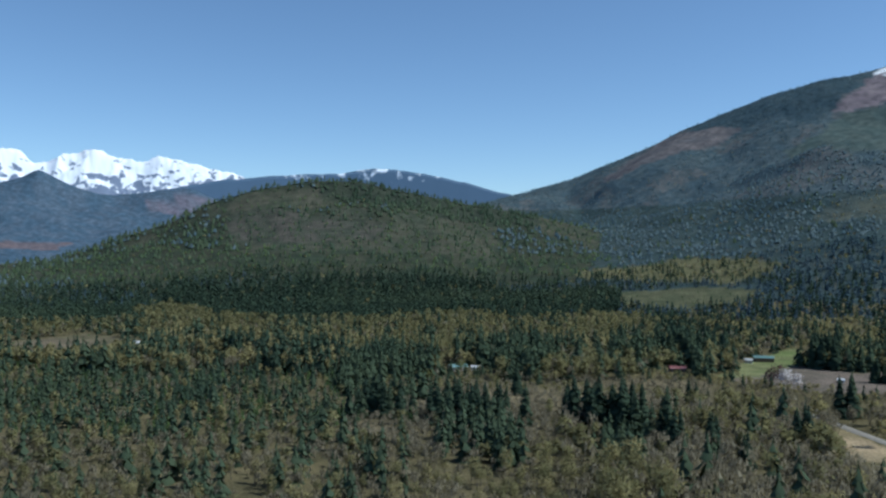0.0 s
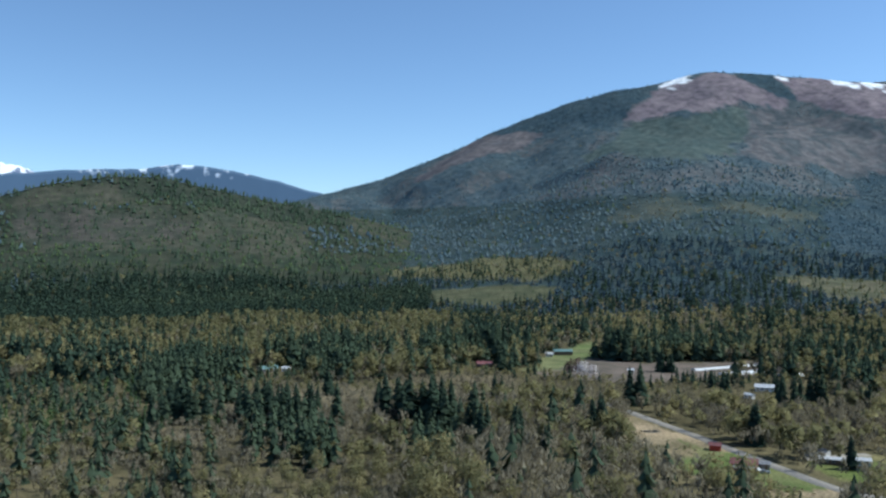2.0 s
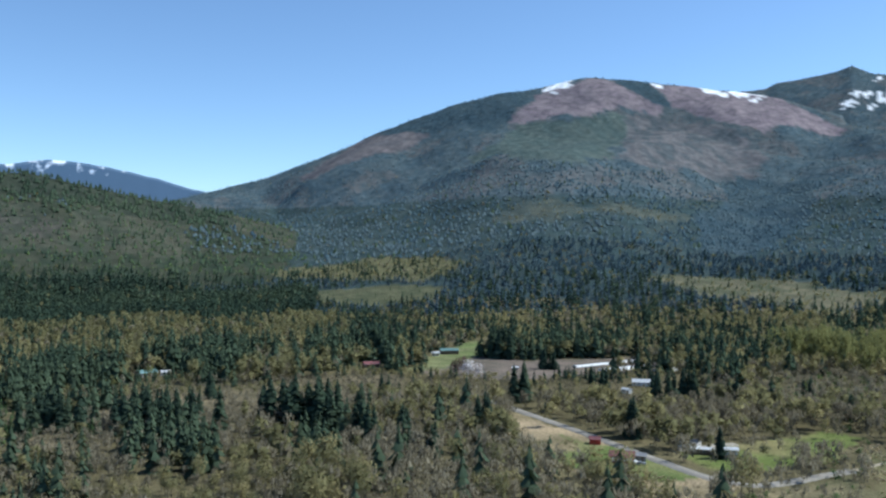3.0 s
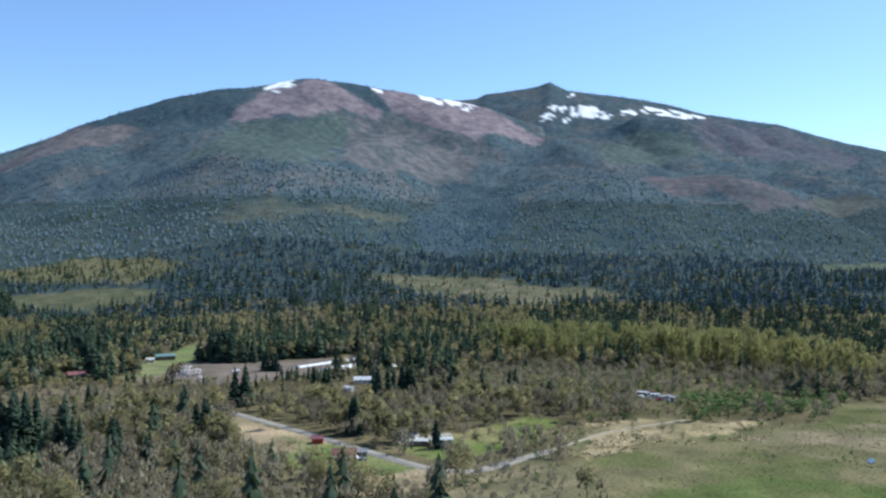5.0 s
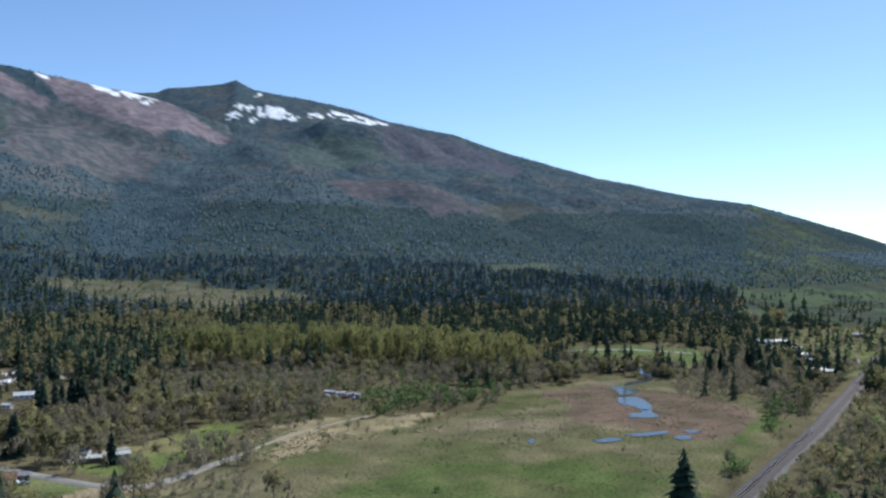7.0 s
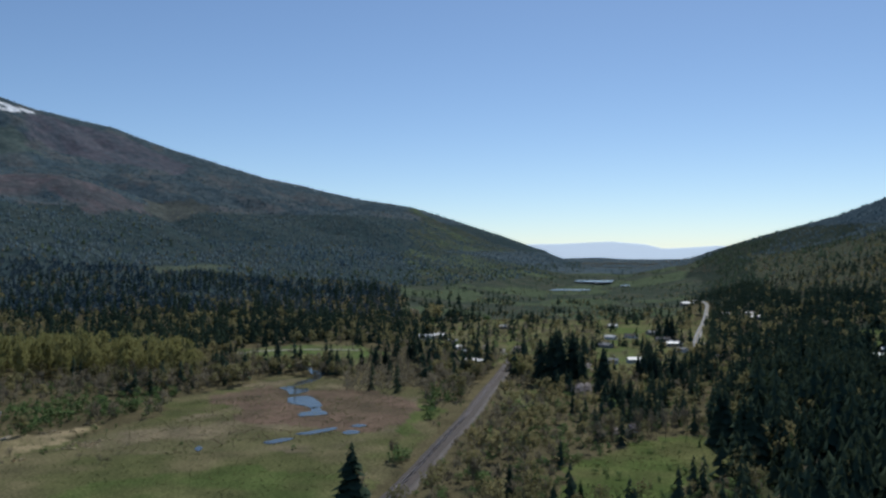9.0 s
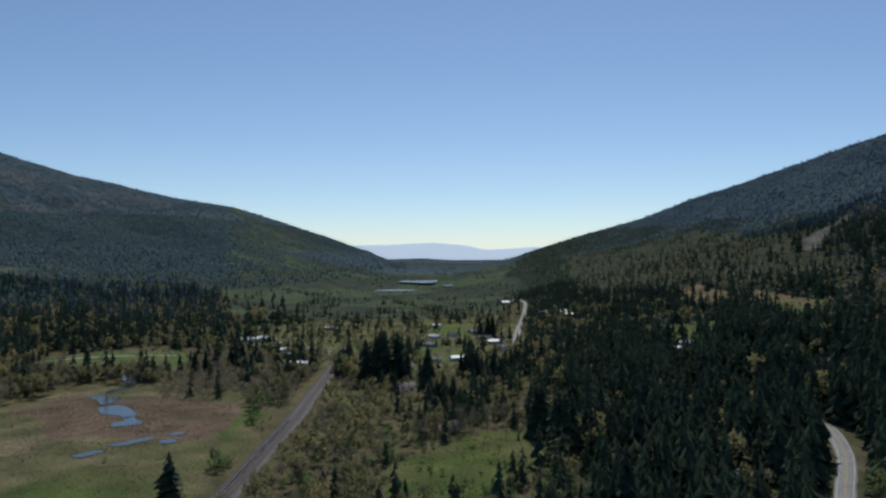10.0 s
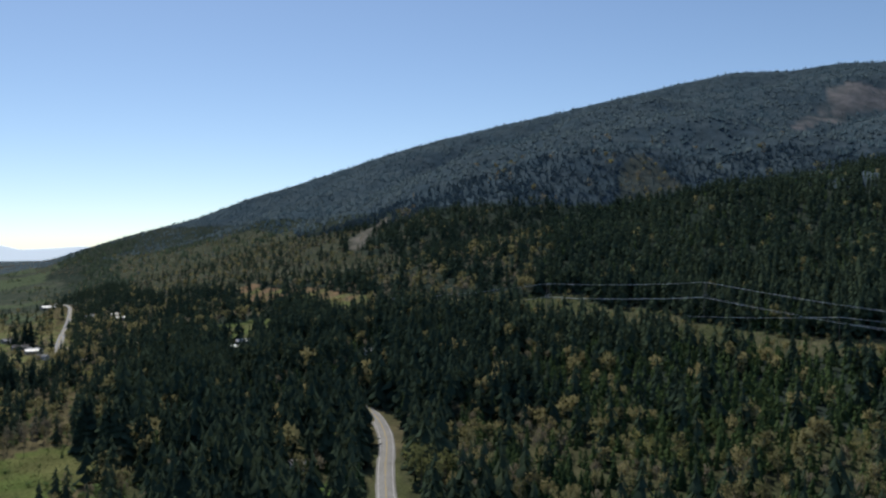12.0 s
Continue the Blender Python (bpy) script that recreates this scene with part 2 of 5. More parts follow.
# replanted and standing plots carry extra blue to imitate distance haze
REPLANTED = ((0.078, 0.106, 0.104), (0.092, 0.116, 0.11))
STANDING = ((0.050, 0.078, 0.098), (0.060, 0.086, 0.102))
# plot, roughness of its edge, two ground colours, share of each tree, tree size
HEIGHTS = [
    (GREEN_SLOPE, 22, REPLANTED, [("alpine", 0.3)], 0.5), (LOBE_GREEN, 18, REPLANTED, [("alpine", 0.3)], 0.5),
    (RUBBLE, 30, ((0.088, 0.1, 0.11), (0.14, 0.135, 0.142)), [("alpine", 0.42), ("bare", 0.06)], 0.6),
    (PINK_TOP, 12, LOGGED, [("alpine", 0.02)], 0.5), (PINK_SADDLE, 14, LOGGED, [("alpine", 0.04)], 0.5),
    (BROWN_CUT, 16, ((0.115, 0.112, 0.122), (0.145, 0.132, 0.138)), [("alpine", 0.06)], 0.5), (SMALL_CUT, 8, LOGGED, [], 1),
    (RIDGE_WOOD, 12, STANDING, [("alpine", 0.97)], 1.15), (RIDGE_STRIP, 8, STANDING, [("alpine", 0.97)], 1.1), (LOBE_CAP, 10, STANDING, [("alpine", 0.97)], 1.1),
    (GULLY_WOOD, 40, STANDING, [("alpine", 0.97)], 1.25),
    (PALE_BELT, 25, ((0.095, 0.105, 0.088), (0.075, 0.092, 0.085)), [("bare", 0.32), ("bud", 0.14), ("alpine", 0.45)], 0.75),
    (PURPLE_SLOPE, 40, ((0.112, 0.11, 0.132), (0.088, 0.1, 0.122)), [("alpine", 0.4), ("bare", 0.1)], 0.55),
    (BROWN_SLOPE, 40, ((0.125, 0.112, 0.122), (0.095, 0.1, 0.11)), [("alpine", 0.35), ("bare", 0.15)], 0.55),
    (OLIVE_SLOPE, 20, ((0.1, 0.11, 0.1), (0.09, 0.1, 0.095)), [("bud", 0.04), ("alpine", 0.35)], 0.55),
    (HILL_BARE, 16, ((0.080, 0.080, 0.062), (0.058, 0.068, 0.05)), [("young", 0.5), ("bare", 0.1), ("fir", 0.14)], 0.5),
    (HILL_BROWN, 22, ((0.085, 0.08, 0.07), (0.058, 0.066, 0.052)), [("young", 0.35), ("bare", 0.14), ("fir", 0.34)], 0.5),
    (HILL_CREST, 8, ((0.04, 0.05, 0.04), (0.05, 0.06, 0.045)), [("fir", 0.97)], 0.72),
    (WEST_ROCK, 26, ((0.17, 0.165, 0.17), (0.07, 0.088, 0.1)), [("alpine", 0.2)], 0.8), (WEST_GULLY, 14, ((0.17, 0.16, 0.14), (0.1, 0.1, 0.085)), [("bare", 0.2)], 0.5),
    (WEST_PALE, 30, ((0.085, 0.096, 0.085), (0.07, 0.088, 0.085)), [("bare", 0.2), ("bud", 0.1), ("alpine", 0.6)], 0.8),
    # foothill cuts: brown and pink, with haze blue mixed into the colour
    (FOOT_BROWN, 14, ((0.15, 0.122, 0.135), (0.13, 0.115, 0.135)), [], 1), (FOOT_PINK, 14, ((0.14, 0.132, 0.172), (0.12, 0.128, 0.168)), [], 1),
]
# woods of the valley floor
BARE_FIELD = [(-7.1, 485), (-4.2, 585), (-0.6, 607), (3.6, 609), (10.9, 683), (17.3, 681), (17.7, 595), (11.7, 550), (5.1, 519), (4.4, 560), (-0.6, 531), (-3.9, 460)]
GOLD_WOOD = [(8.0, 1170), (10.2, 1318), (13.6, 1261), (13.6, 1030), (10.2, 962), (8.2, 874)]
FIRS_BY_HOUSE = [(-6.8, 707), (-4.3, 818), (-1.6, 805), (-1.3, 650), (-1.6, 570), (-3.9, 555), (-6.2, 587)]
FIRS_MIDDLE = [(3.3, 837), (5.4, 951), (8.0, 881), (8.0, 733), (5.8, 663), (3.3, 704)]
FIRS_FARM = [(13.9, 1000), (17.3, 1000), (17.7, 700), (14.7, 700)]
FIRS_FRONT = [(-0.6, 521), (1.2, 537), (2.9, 495), (5.8, 473), (5.8, 391), (0.5, 400)]
FIRS_LANE = [(10.2, 484), (12.1, 520), (13.6, 450), (13.6, 395), (10.2, 400)]
FIR_FLANK = [(-30.3, 748), (-25.5, 776), (-19.3, 709), (-14.2, 692), (-6.9, 646), (-2.4, 800), (-2.4, 590), (-6.9, 484), (-14.9, 478), (-22.6, 482), (-30.3, 555)]
BUD_ROW = [(-20.5, 1449), (-17.7, 1486), (-14.2, 1349), (-11.3, 1171), (-11.3, 935), (-14.9, 1014), (-17.7, 958), (-20.0, 1118)]
BUD_BELT = [(-8.4, 996), (-3.1, 1159), (-0.9, 1331), (2.9, 1339), (4.0, 1167), (4.0, 930), (-0.9, 866), (-6.9, 817)]
FIR_WALL = [(-20.0, 1644), (-15.9, 1660), (-10.6, 1648), (-3.2, 1668), (10.3, 1648), (11.0, 1353), (4.4, 1315), (-3.1, 1237), (-9.1, 1372), (-12.4, 1198), (-16.6, 1459), (-19.7, 1498)]
YOUNG_BELT = [(-30.3, 2116), (-20.0, 2076), (-14.2, 1940), (-3.2, 1876), (10.3, 1992), (11.0, 1696), (-10.6, 1684), (-20.0, 1700)]
POWER_CUT = [(120.5, 890), (129.5, 834), (138.5, 699), (143.5, 647), (151.0, 619), (151.0, 578), (138.5, 611), (129.5, 753), (120.5, 839)]
YOUNG_WEST = [(125.8, 591), (151.0, 597), (151.0, 430), (140.1, 403), (129.5, 471)]
BARE_WEST = [(119.7, 314), (122.0, 459), (129.5, 471), (131.6, 388), (140.1, 372), (145.0, 417), (150.6, 399), (150.6, 343)]
PADDOCKS = [
    [(91.7, 1231), (94.4, 1240), (94.6, 1003), (91.9, 962)], [(85.0, 634), (87.1, 636), (87.6, 562), (85.2, 554)], [(90.8, 930), (93.7, 922), (93.7, 739), (91.1, 769)],
]
DARK_HEDGES = [[(92.2, 580), (95.4, 600), (95.4, 505), (92.6, 500)], [(94.4, 753), (98.2, 786), (98.2, 634), (94.7, 624)], [(90.8, 950), (93.0, 955), (93.0, 932), (90.8, 930)]]
THICKET = [(74.0, 770), (77.0, 860), (80.0, 840), (80.0, 612), (76.2, 610), (73.9, 640)]
HOMES = [(1.0, 712), (2.2, 715), (-19.6, 935), (33.1, 655), (52.4, 603), (15.3, 735), (116.6, 711), (108.0, 838), (19.9, 818), (95.2, 1006), (91.9, 1021), (82.7, 785)]
GREEN_GAP = [(106.2, 1003), (108.7, 988), (111.2, 933), (110.1, 853), (106.5, 890)]
WOODS = [
    (YOUNG_BELT, 40, [("young", 0.5), ("fir", 0.4), ("bud", 0.03)], 0.62), (FIR_WALL, 55, [("fir", 0.93), ("bud", 0.04)], 0.92), (GOLD_WOOD, 15, [("bud", 0.75), ("bare", 0.15), ("fir", 0.05)], 0.85),
    (BUD_ROW, 18, [("bud", 0.76), ("bare", 0.16), ("fir", 0.04)], 0.9), (BUD_BELT, 20, [("bud", 0.62), ("bare", 0.22), ("fir", 0.09)], 0.88),
    (FIR_FLANK, 18, [("young", 0.36), ("fir", 0.3), ("bare", 0.2), ("bud", 0.1)], 0.6), (BARE_FIELD, 10, [("bare", 0.97)], 0.55),
    (FIRS_BY_HOUSE, 9, [("fir", 0.85), ("bud", 0.08)], 0.8), (FIRS_MIDDLE, 12, [("fir", 0.75), ("bud", 0.15)], 0.8), (FIRS_FARM, 12, [("fir", 0.7), ("bud", 0.2)], 0.9),
    (FIRS_FRONT, 8, [("fir", 0.6), ("bare", 0.25), ("bud", 0.1)], 0.75), (FIRS_LANE, 6, [("fir", 0.55), ("bare", 0.35)], 0.75),
    (YOUNG_WEST, 20, [("young", 0.8), ("fir", 0.1), ("bud", 0.05)], 0.95), (BARE_WEST, 10, [("bare", 0.14), ("bud", 0.1), ("young", 0.6), ("fir", 0.08)], 0.8),
    (POWER_CUT, 8, [("willow", 0.35), ("bud", 0.15), ("young", 0.1)], 0.45), (GREEN_GAP, 8, [("willow", 0.15), ("bud", 0.08)], 0.5),
]


def bare_tops(x, y, tag, s3):
    """Where the low hill's replanting is thin, and where snow lies on the mountains."""
    thin = (tag == 1) & (s3 > 0.5) & (fbm(x, y, 220, 5, 61) > 0.56)
    ragged = fbm(x, y, 38, 4, 77)
    snow = np.zeros(np.shape(x), bool)
    for poly in SNOW + SPUR_SNOW:
        snow |= inside(poly, x, y, 9, 71) & (ragged > 0.42)
    return thin, snow


# ---- materials ----
def material(name, build):
    m = bpy.data.materials.new(name)
    m.use_nodes = True
    nt = m.node_tree
    nt.nodes.clear()
    out = nt.nodes.new("ShaderNodeOutputMaterial")
    nt.links.new(build(nt).outputs[0], out.inputs[0])
    return m


def node(nt, kind, inputs=(), operation="", attribute_name=""):
    n = nt.nodes.new(kind)
    if operation:
        n.operation = operation
    if attribute_name:
        n.attribute_name = attribute_name
    for key, value in dict(inputs).items():
        if isinstance(value, bpy.types.NodeSocket):
            nt.links.new(value, n.inputs[key])
        else:
            n.inputs[key].default_value = value
    return n


def rgba(c):
    return (*c, 1.0)


def grain(nt, size, detail=5.0):
    pos = node(nt, "ShaderNodeTexCoord")
    return node(nt, "ShaderNodeTexNoise", {"Vector": pos.outputs["Object"], "Scale": 1.0 / size, "Detail": detail}).outputs[0]


def ramp(nt, value, stops):
    n = node(nt, "ShaderNodeValToRGB", {0: value})
    while len(n.color_ramp.elements) < len(stops):
        n.color_ramp.elements.new(0.5)
    for el, (p, c) in zip(n.color_ramp.elements, stops):
        el.position, el.color = p, rgba(c)
    return n.outputs[0]


def mixed(nt, a, b, factor, mode="MIX"):
    n = node(nt, "ShaderNodeMix")
    n.data_type, n.blend_type = "RGBA", mode
    for key, value in ((0, factor), (6, a), (7, b)):
        if isinstance(value, bpy.types.NodeSocket):
            nt.links.new(value, n.inputs[key])
        else:
            n.inputs[key].default_value = value
    return n.outputs[2]


def surface(name, light, dark, size, rough=0.9, fine=None, metal=0.0, bump=0.0, spread=(0.3, 0.7)):
    """Two tones in patches of that size, broken up again at a finer scale."""
    def build(nt):
        tone = ramp(nt, grain(nt, size), [(spread[0], dark), (spread[1], light)])
        speck = ramp(nt, grain(nt, fine or size / 9), [(0.3, (0.72, 0.72, 0.72)), (0.7, (1.2, 1.2, 1.2))])
        p = node(nt, "ShaderNodeBsdfPrincipled", {"Base Color": mixed(nt, tone, speck, 1.0, "MULTIPLY"), "Roughness": rough, "Metallic": metal})
        if bump:
            b = node(nt, "ShaderNodeBump", {"Height": grain(nt, fine or size / 9), "Strength": bump, "Distance": 0.1})
            nt.links.new(b.outputs[0], p.inputs["Normal"])
        return p
    return material(name, build)


def leaves(name, deep, mid, bright, glow=0.25, speck=0.35):
    """Foliage: tone set for each tree, varied again leaf by leaf; some light comes through."""
    def build(nt):
        tint = node(nt, "ShaderNodeAttribute", attribute_name="tint").outputs["Fac"]
        per_tree = node(nt, "ShaderNodeObjectInfo").outputs["Random"]
        both = node(nt, "ShaderNodeMath", {0: tint, 1: per_tree}, operation="ADD").outputs[0]
        both = node(nt, "ShaderNodeMath", {0: both, 1: 1.0}, operation="PINGPONG").outputs[0]
        tone = ramp(nt, both, [(0.0, deep), (0.55, mid), (1.0, bright)])
        isle = node(nt, "ShaderNodeNewGeometry").outputs["Random Per Island"]
        v = ramp(nt, isle, [(0.0, (1 - speck,) * 3), (1.0, (1 + speck,) * 3)])
        col = mixed(nt, tone, v, 1.0, "MULTIPLY")
        d = node(nt, "ShaderNodeBsdfDiffuse", {"Color": col})
        t = node(nt, "ShaderNodeBsdfTranslucent", {"Color": col})
        return node(nt, "ShaderNodeMixShader", {0: glow, 1: d.outputs[0], 2: t.outputs[0]})
    return material(name, build)


def ground_build(nt):
    col = node(nt, "ShaderNodeAttribute", attribute_name="cover").outputs["Color"]
    big = ramp(nt, grain(nt, 22.0, 6), [(0.3, (0.7, 0.72, 0.7)), (0.7, (1.3, 1.26, 1.2))])
    small = ramp(nt, grain(nt, 1.6, 4), [(0.3, (0.6, 0.6, 0.6)), (0.7, (1.4, 1.4, 1.4))])
    p = node(nt, "ShaderNodeBsdfDiffuse", {"Color": mixed(nt, mixed(nt, col, big, 1.0, "MULTIPLY"), small, 0.9, "MULTIPLY")})
    b = node(nt, "ShaderNodeBump", {"Height": grain(nt, 1.2, 3), "Strength": 0.6, "Distance": 0.5})
    nt.links.new(b.outputs[0], p.inputs["Normal"])
    return p


GROUND = material("ground", ground_build)
FIR = leaves("fir needles", (0.034, 0.053, 0.038), (0.048, 0.072, 0.048), (0.07, 0.095, 0.058), 0.18, 0.16)
SPRUCE = leaves("young conifer needles", (0.048, 0.080, 0.036), (0.065, 0.104, 0.044), (0.093, 0.133, 0.053), 0.25, 0.2)
# far-slope conifers: green shifted to blue, so haze sits in the colour
ALPINE = leaves("mountain conifer needles with haze blue", (0.046, 0.076, 0.098), (0.066, 0.104, 0.126), (0.098, 0.132, 0.142), 0.12, 0.1)
TWIGS = leaves("bare alder twigs", (0.145, 0.131, 0.092), (0.193, 0.172, 0.121), (0.232, 0.209, 0.150), 0.35, 0.18)
BUDS = leaves("budding maple leaves", (0.152, 0.149, 0.075), (0.212, 0.198, 0.097), (0.273, 0.240, 0.119), 0.4, 0.22)
GOLD = leaves("cottonwood catkins", (0.150, 0.163, 0.069), (0.192, 0.198, 0.081), (0.234, 0.226, 0.091), 0.45, 0.2)
WILLOW = leaves("willow leaves", (0.100, 0.149, 0.061), (0.125, 0.186, 0.072), (0.156, 0.222, 0.090), 0.4, 0.2)
BLOSSOM = leaves("white blossom", (0.5, 0.44, 0.44), (0.6, 0.54, 0.54), (0.7, 0.66, 0.65), 0.3)
PLUM = leaves("plum leaves", (0.05, 0.025, 0.03), (0.07, 0.035, 0.04), (0.1, 0.05, 0.06), 0.2)
BARK = surface("bark", (0.19, 0.165, 0.14), (0.09, 0.075, 0.06), 0.5)
DARK_BARK = surface("dark bark", (0.09, 0.07, 0.055), (0.045, 0.035, 0.028), 0.5)

# ---- mesh helpers ----
def mesh_object(name, verts, faces, mats, parent=None, smooth=False):
    me = bpy.data.meshes.new(name)
    me.from_pydata([tuple(v) for v in verts], [], [tuple(f) for f in faces])
    me.update()
    for m in (mats if isinstance(mats, (list, tuple)) else [mats]):
        me.materials.append(m)
    if smooth:
        me.polygons.foreach_set("use_smooth", [True] * len(me.polygons))
    ob = new(name, me)
    ob.parent = parent
    return ob


def fast_mesh(name, co, faces, mat, tint=None, normals=None):
    """A mesh from numpy arrays: co (n, 3), faces (m, 3 or 4)."""
    me = bpy.data.meshes.new(name)
    k = faces.shape[1]
    me.vertices.add(len(co))
    me.vertices.foreach_set("co", np.ascontiguousarray(co, np.float32).ravel())
    me.loops.add(faces.size)
    me.loops.foreach_set("vertex_index", np.ascontiguousarray(faces, np.int32).ravel())
    me.polygons.add(len(faces))
    me.polygons.foreach_set("loop_start", np.arange(0, faces.size, k, dtype=np.int32))
    if tint is not None:
        at = me.attributes.new("tint", "FLOAT", "POINT")
        at.data.foreach_set("value", np.ascontiguousarray(tint, np.float32))
    me.update(calc_edges=True)
    me.materials.append(mat)
    if normals is not None:
        me.normals_split_custom_set_from_vertices(normals)
    return me


# ---- the ground ----
def wrap(x, y):
    """Bearing from -60 to 300 degrees, and distance."""
    b = np.degrees(np.arctan2(x, y))
    return np.where(b < -60, b + 360, b), np.hypot(x, y)


def land_at(x, y):
    b, r = wrap(np.asarray(x, float), np.asarray(y, float))
    return land(b, r)[0]


def build_ground():
    b = np.concatenate([np.arange(-60, -33, 3.0), np.arange(-33, 153, 0.25), np.arange(153, 300.1, 3.0)])
    r = np.concatenate([[0.001, 60, 130, 200], np.geomspace(240, 2400, 190), np.arange(2416, 4150, 16.0), np.geomspace(4160, 4940, 14)])
    bb, rr = np.meshgrid(b, r, indexing="ij")
    z, tag, s, s3, s4 = land(bb, rr)
    x, y = rr * np.sin(np.radians(bb)), rr * np.cos(np.radians(bb))
    z = z + (fbm(x, y, 9, 2, 5) - 0.5) * 0.5 * (z < 60)
    n = fbm(x, y, 120, 4, 91)[..., None]
    n2 = fbm(x, y, 30, 3, 92)[..., None]
    col = np.array([0.115, 0.1, 0.058]) * (0.7 + 0.7 * n) + 0 * z[..., None]

    def paint(mask, c, c2=None):
        nonlocal col
        c = np.array(c)
        full = c if c2 is None else c * (1 - blend(0.35, 0.65, n2)) + np.array(c2) * blend(0.35, 0.65, n2)
        m = np.asarray(mask, float)[..., None]
        col = col * (1 - m) + full * m

    thin, snow = bare_tops(x, y, tag, s3)
    # east slopes: haze imitated by blue in the ground colour, stronger higher up
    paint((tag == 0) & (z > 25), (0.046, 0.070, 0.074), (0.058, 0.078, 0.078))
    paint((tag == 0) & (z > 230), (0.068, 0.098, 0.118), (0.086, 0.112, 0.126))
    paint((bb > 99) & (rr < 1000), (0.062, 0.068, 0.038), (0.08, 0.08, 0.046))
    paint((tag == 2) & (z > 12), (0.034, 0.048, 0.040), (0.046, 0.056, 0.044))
    # upper west slope and thinner east stands get the same haze blue
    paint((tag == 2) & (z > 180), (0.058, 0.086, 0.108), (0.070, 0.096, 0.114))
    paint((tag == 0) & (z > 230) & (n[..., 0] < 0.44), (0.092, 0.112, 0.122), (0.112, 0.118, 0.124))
    paint(tag == 1, (0.038, 0.052, 0.038), (0.055, 0.06, 0.044))
    # foothills: their blue is haze put into the ground colour
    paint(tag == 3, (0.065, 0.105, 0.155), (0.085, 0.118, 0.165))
    paint(thin, (0.056, 0.066, 0.05), (0.074, 0.076, 0.058))
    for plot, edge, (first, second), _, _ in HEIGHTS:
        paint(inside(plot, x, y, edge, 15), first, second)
    paint(snow, (0.85, 0.86, 0.9), (0.8, 0.82, 0.86))
    paint(inside(MEADOW, x, y, 14), (0.105, 0.112, 0.05), (0.15, 0.135, 0.075))
    paint(inside(MEADOW_GREEN, x, y, 26, 5), (0.085, 0.112, 0.040), (0.125, 0.13, 0.058))
    paint(inside(RAIL_GREEN, x, y, 10, 5), (0.085, 0.13, 0.04), (0.12, 0.14, 0.055))
    paint(inside(MARSH, x, y, 18), (0.19, 0.16, 0.105), (0.13, 0.125, 0.065))
    paint(inside(RUSSET, x, y, 18, 8), (0.175, 0.125, 0.095), (0.135, 0.105, 0.075))
    paint(inside(STRAW, x, y, 14, 12), (0.32, 0.26, 0.16), (0.17, 0.15, 0.08))
    paint(inside(FAR_PASTURE, x, y, 10), (0.11, 0.15, 0.055), (0.14, 0.15, 0.07))
    paint(inside(PLOUGH, x, y, 5), (0.165, 0.135, 0.115), (0.14, 0.12, 0.1))
    paint(inside(LAWN, x, y, 6), (0.145, 0.18, 0.075), (0.17, 0.18, 0.09))
    paint(inside(YARD, x, y, 10), (0.33, 0.26, 0.17), (0.22, 0.18, 0.11))
    paint(inside(YARD_GREEN, x, y, 8), (0.12, 0.16, 0.055), (0.18, 0.18, 0.085))
    paint(inside(GARDEN, x, y, 8), (0.12, 0.15, 0.05), (0.2, 0.18, 0.09))
    paint(inside(LEA, x, y, 6), (0.09, 0.12, 0.04), (0.125, 0.13, 0.055))
    paint(inside(VILLAGE, x, y, 20) & (n2[..., 0] > 0.45), (0.12, 0.16, 0.05), (0.16, 0.15, 0.08))
    for plot in PADDOCKS:
        paint(inside(plot, x, y, 5), (0.115, 0.15, 0.055), (0.15, 0.15, 0.075))
    paint(inside(VALLEY_FIELDS, x, y, 30), (0.055, 0.072, 0.055), (0.078, 0.088, 0.068))
    paint(inside(VALLEY_FIELDS, x, y, 30) & (n[..., 0] > 0.55), (0.09, 0.115, 0.07))
    # far end of the valley floor: distance haze painted as blue ground
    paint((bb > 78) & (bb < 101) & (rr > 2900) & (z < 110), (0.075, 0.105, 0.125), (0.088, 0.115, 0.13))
    paint(inside(ROADSIDE, x, y, 4), (0.08, 0.09, 0.045), (0.11, 0.1, 0.06))
    paint(inside(POWER_CUT, x, y, 8), (0.1, 0.1, 0.06), (0.075, 0.085, 0.045))
    paint(inside(GREEN_GAP, x, y, 8), (0.11, 0.14, 0.055), (0.13, 0.135, 0.065))
    paint(inside(BARE_FIELD, x, y, 10), (0.17, 0.142, 0.092), (0.14, 0.12, 0.075))
    paint(inside(TERRACE, x, y, 12), (0.2, 0.14, 0.09), (0.12, 0.14, 0.06))
    paint(inside(CLEARING, x, y, 40), (0.142, 0.132, 0.09), (0.1, 0.105, 0.07))
    paint(inside(GLADE, x, y, 3), (0.1, 0.15, 0.045))
    paint(inside(BRUSH, x, y, 6), (0.2, 0.17, 0.105), (0.14, 0.13, 0.075))
    paint(inside(GREEN_STRIP, x, y, 30), (0.088, 0.108, 0.08))
    paint(inside(PALE_WOOD, x, y, 60), (0.08, 0.088, 0.062), (0.062, 0.07, 0.046))
    paint(inside(LITTLE_FIELD, x, y, 10), (0.16, 0.145, 0.1))
    paint(inside(CUT_FIELD, x, y, 15), (0.108, 0.11, 0.068), (0.082, 0.09, 0.056))
    paint(inside(OLIVE, x, y, 25), (0.13, 0.125, 0.07))
    paint(inside(LEFT_FIELD, x, y, 15), (0.15, 0.125, 0.09), (0.12, 0.11, 0.07))
    nb, nr = bb.shape
    i = np.arange(nb * nr).reshape(nb, nr)
    quads = np.stack([i[:-1, :-1], i[:-1, 1:], i[1:, 1:], i[1:, :-1]], -1).reshape(-1, 4)[:, ::-1]
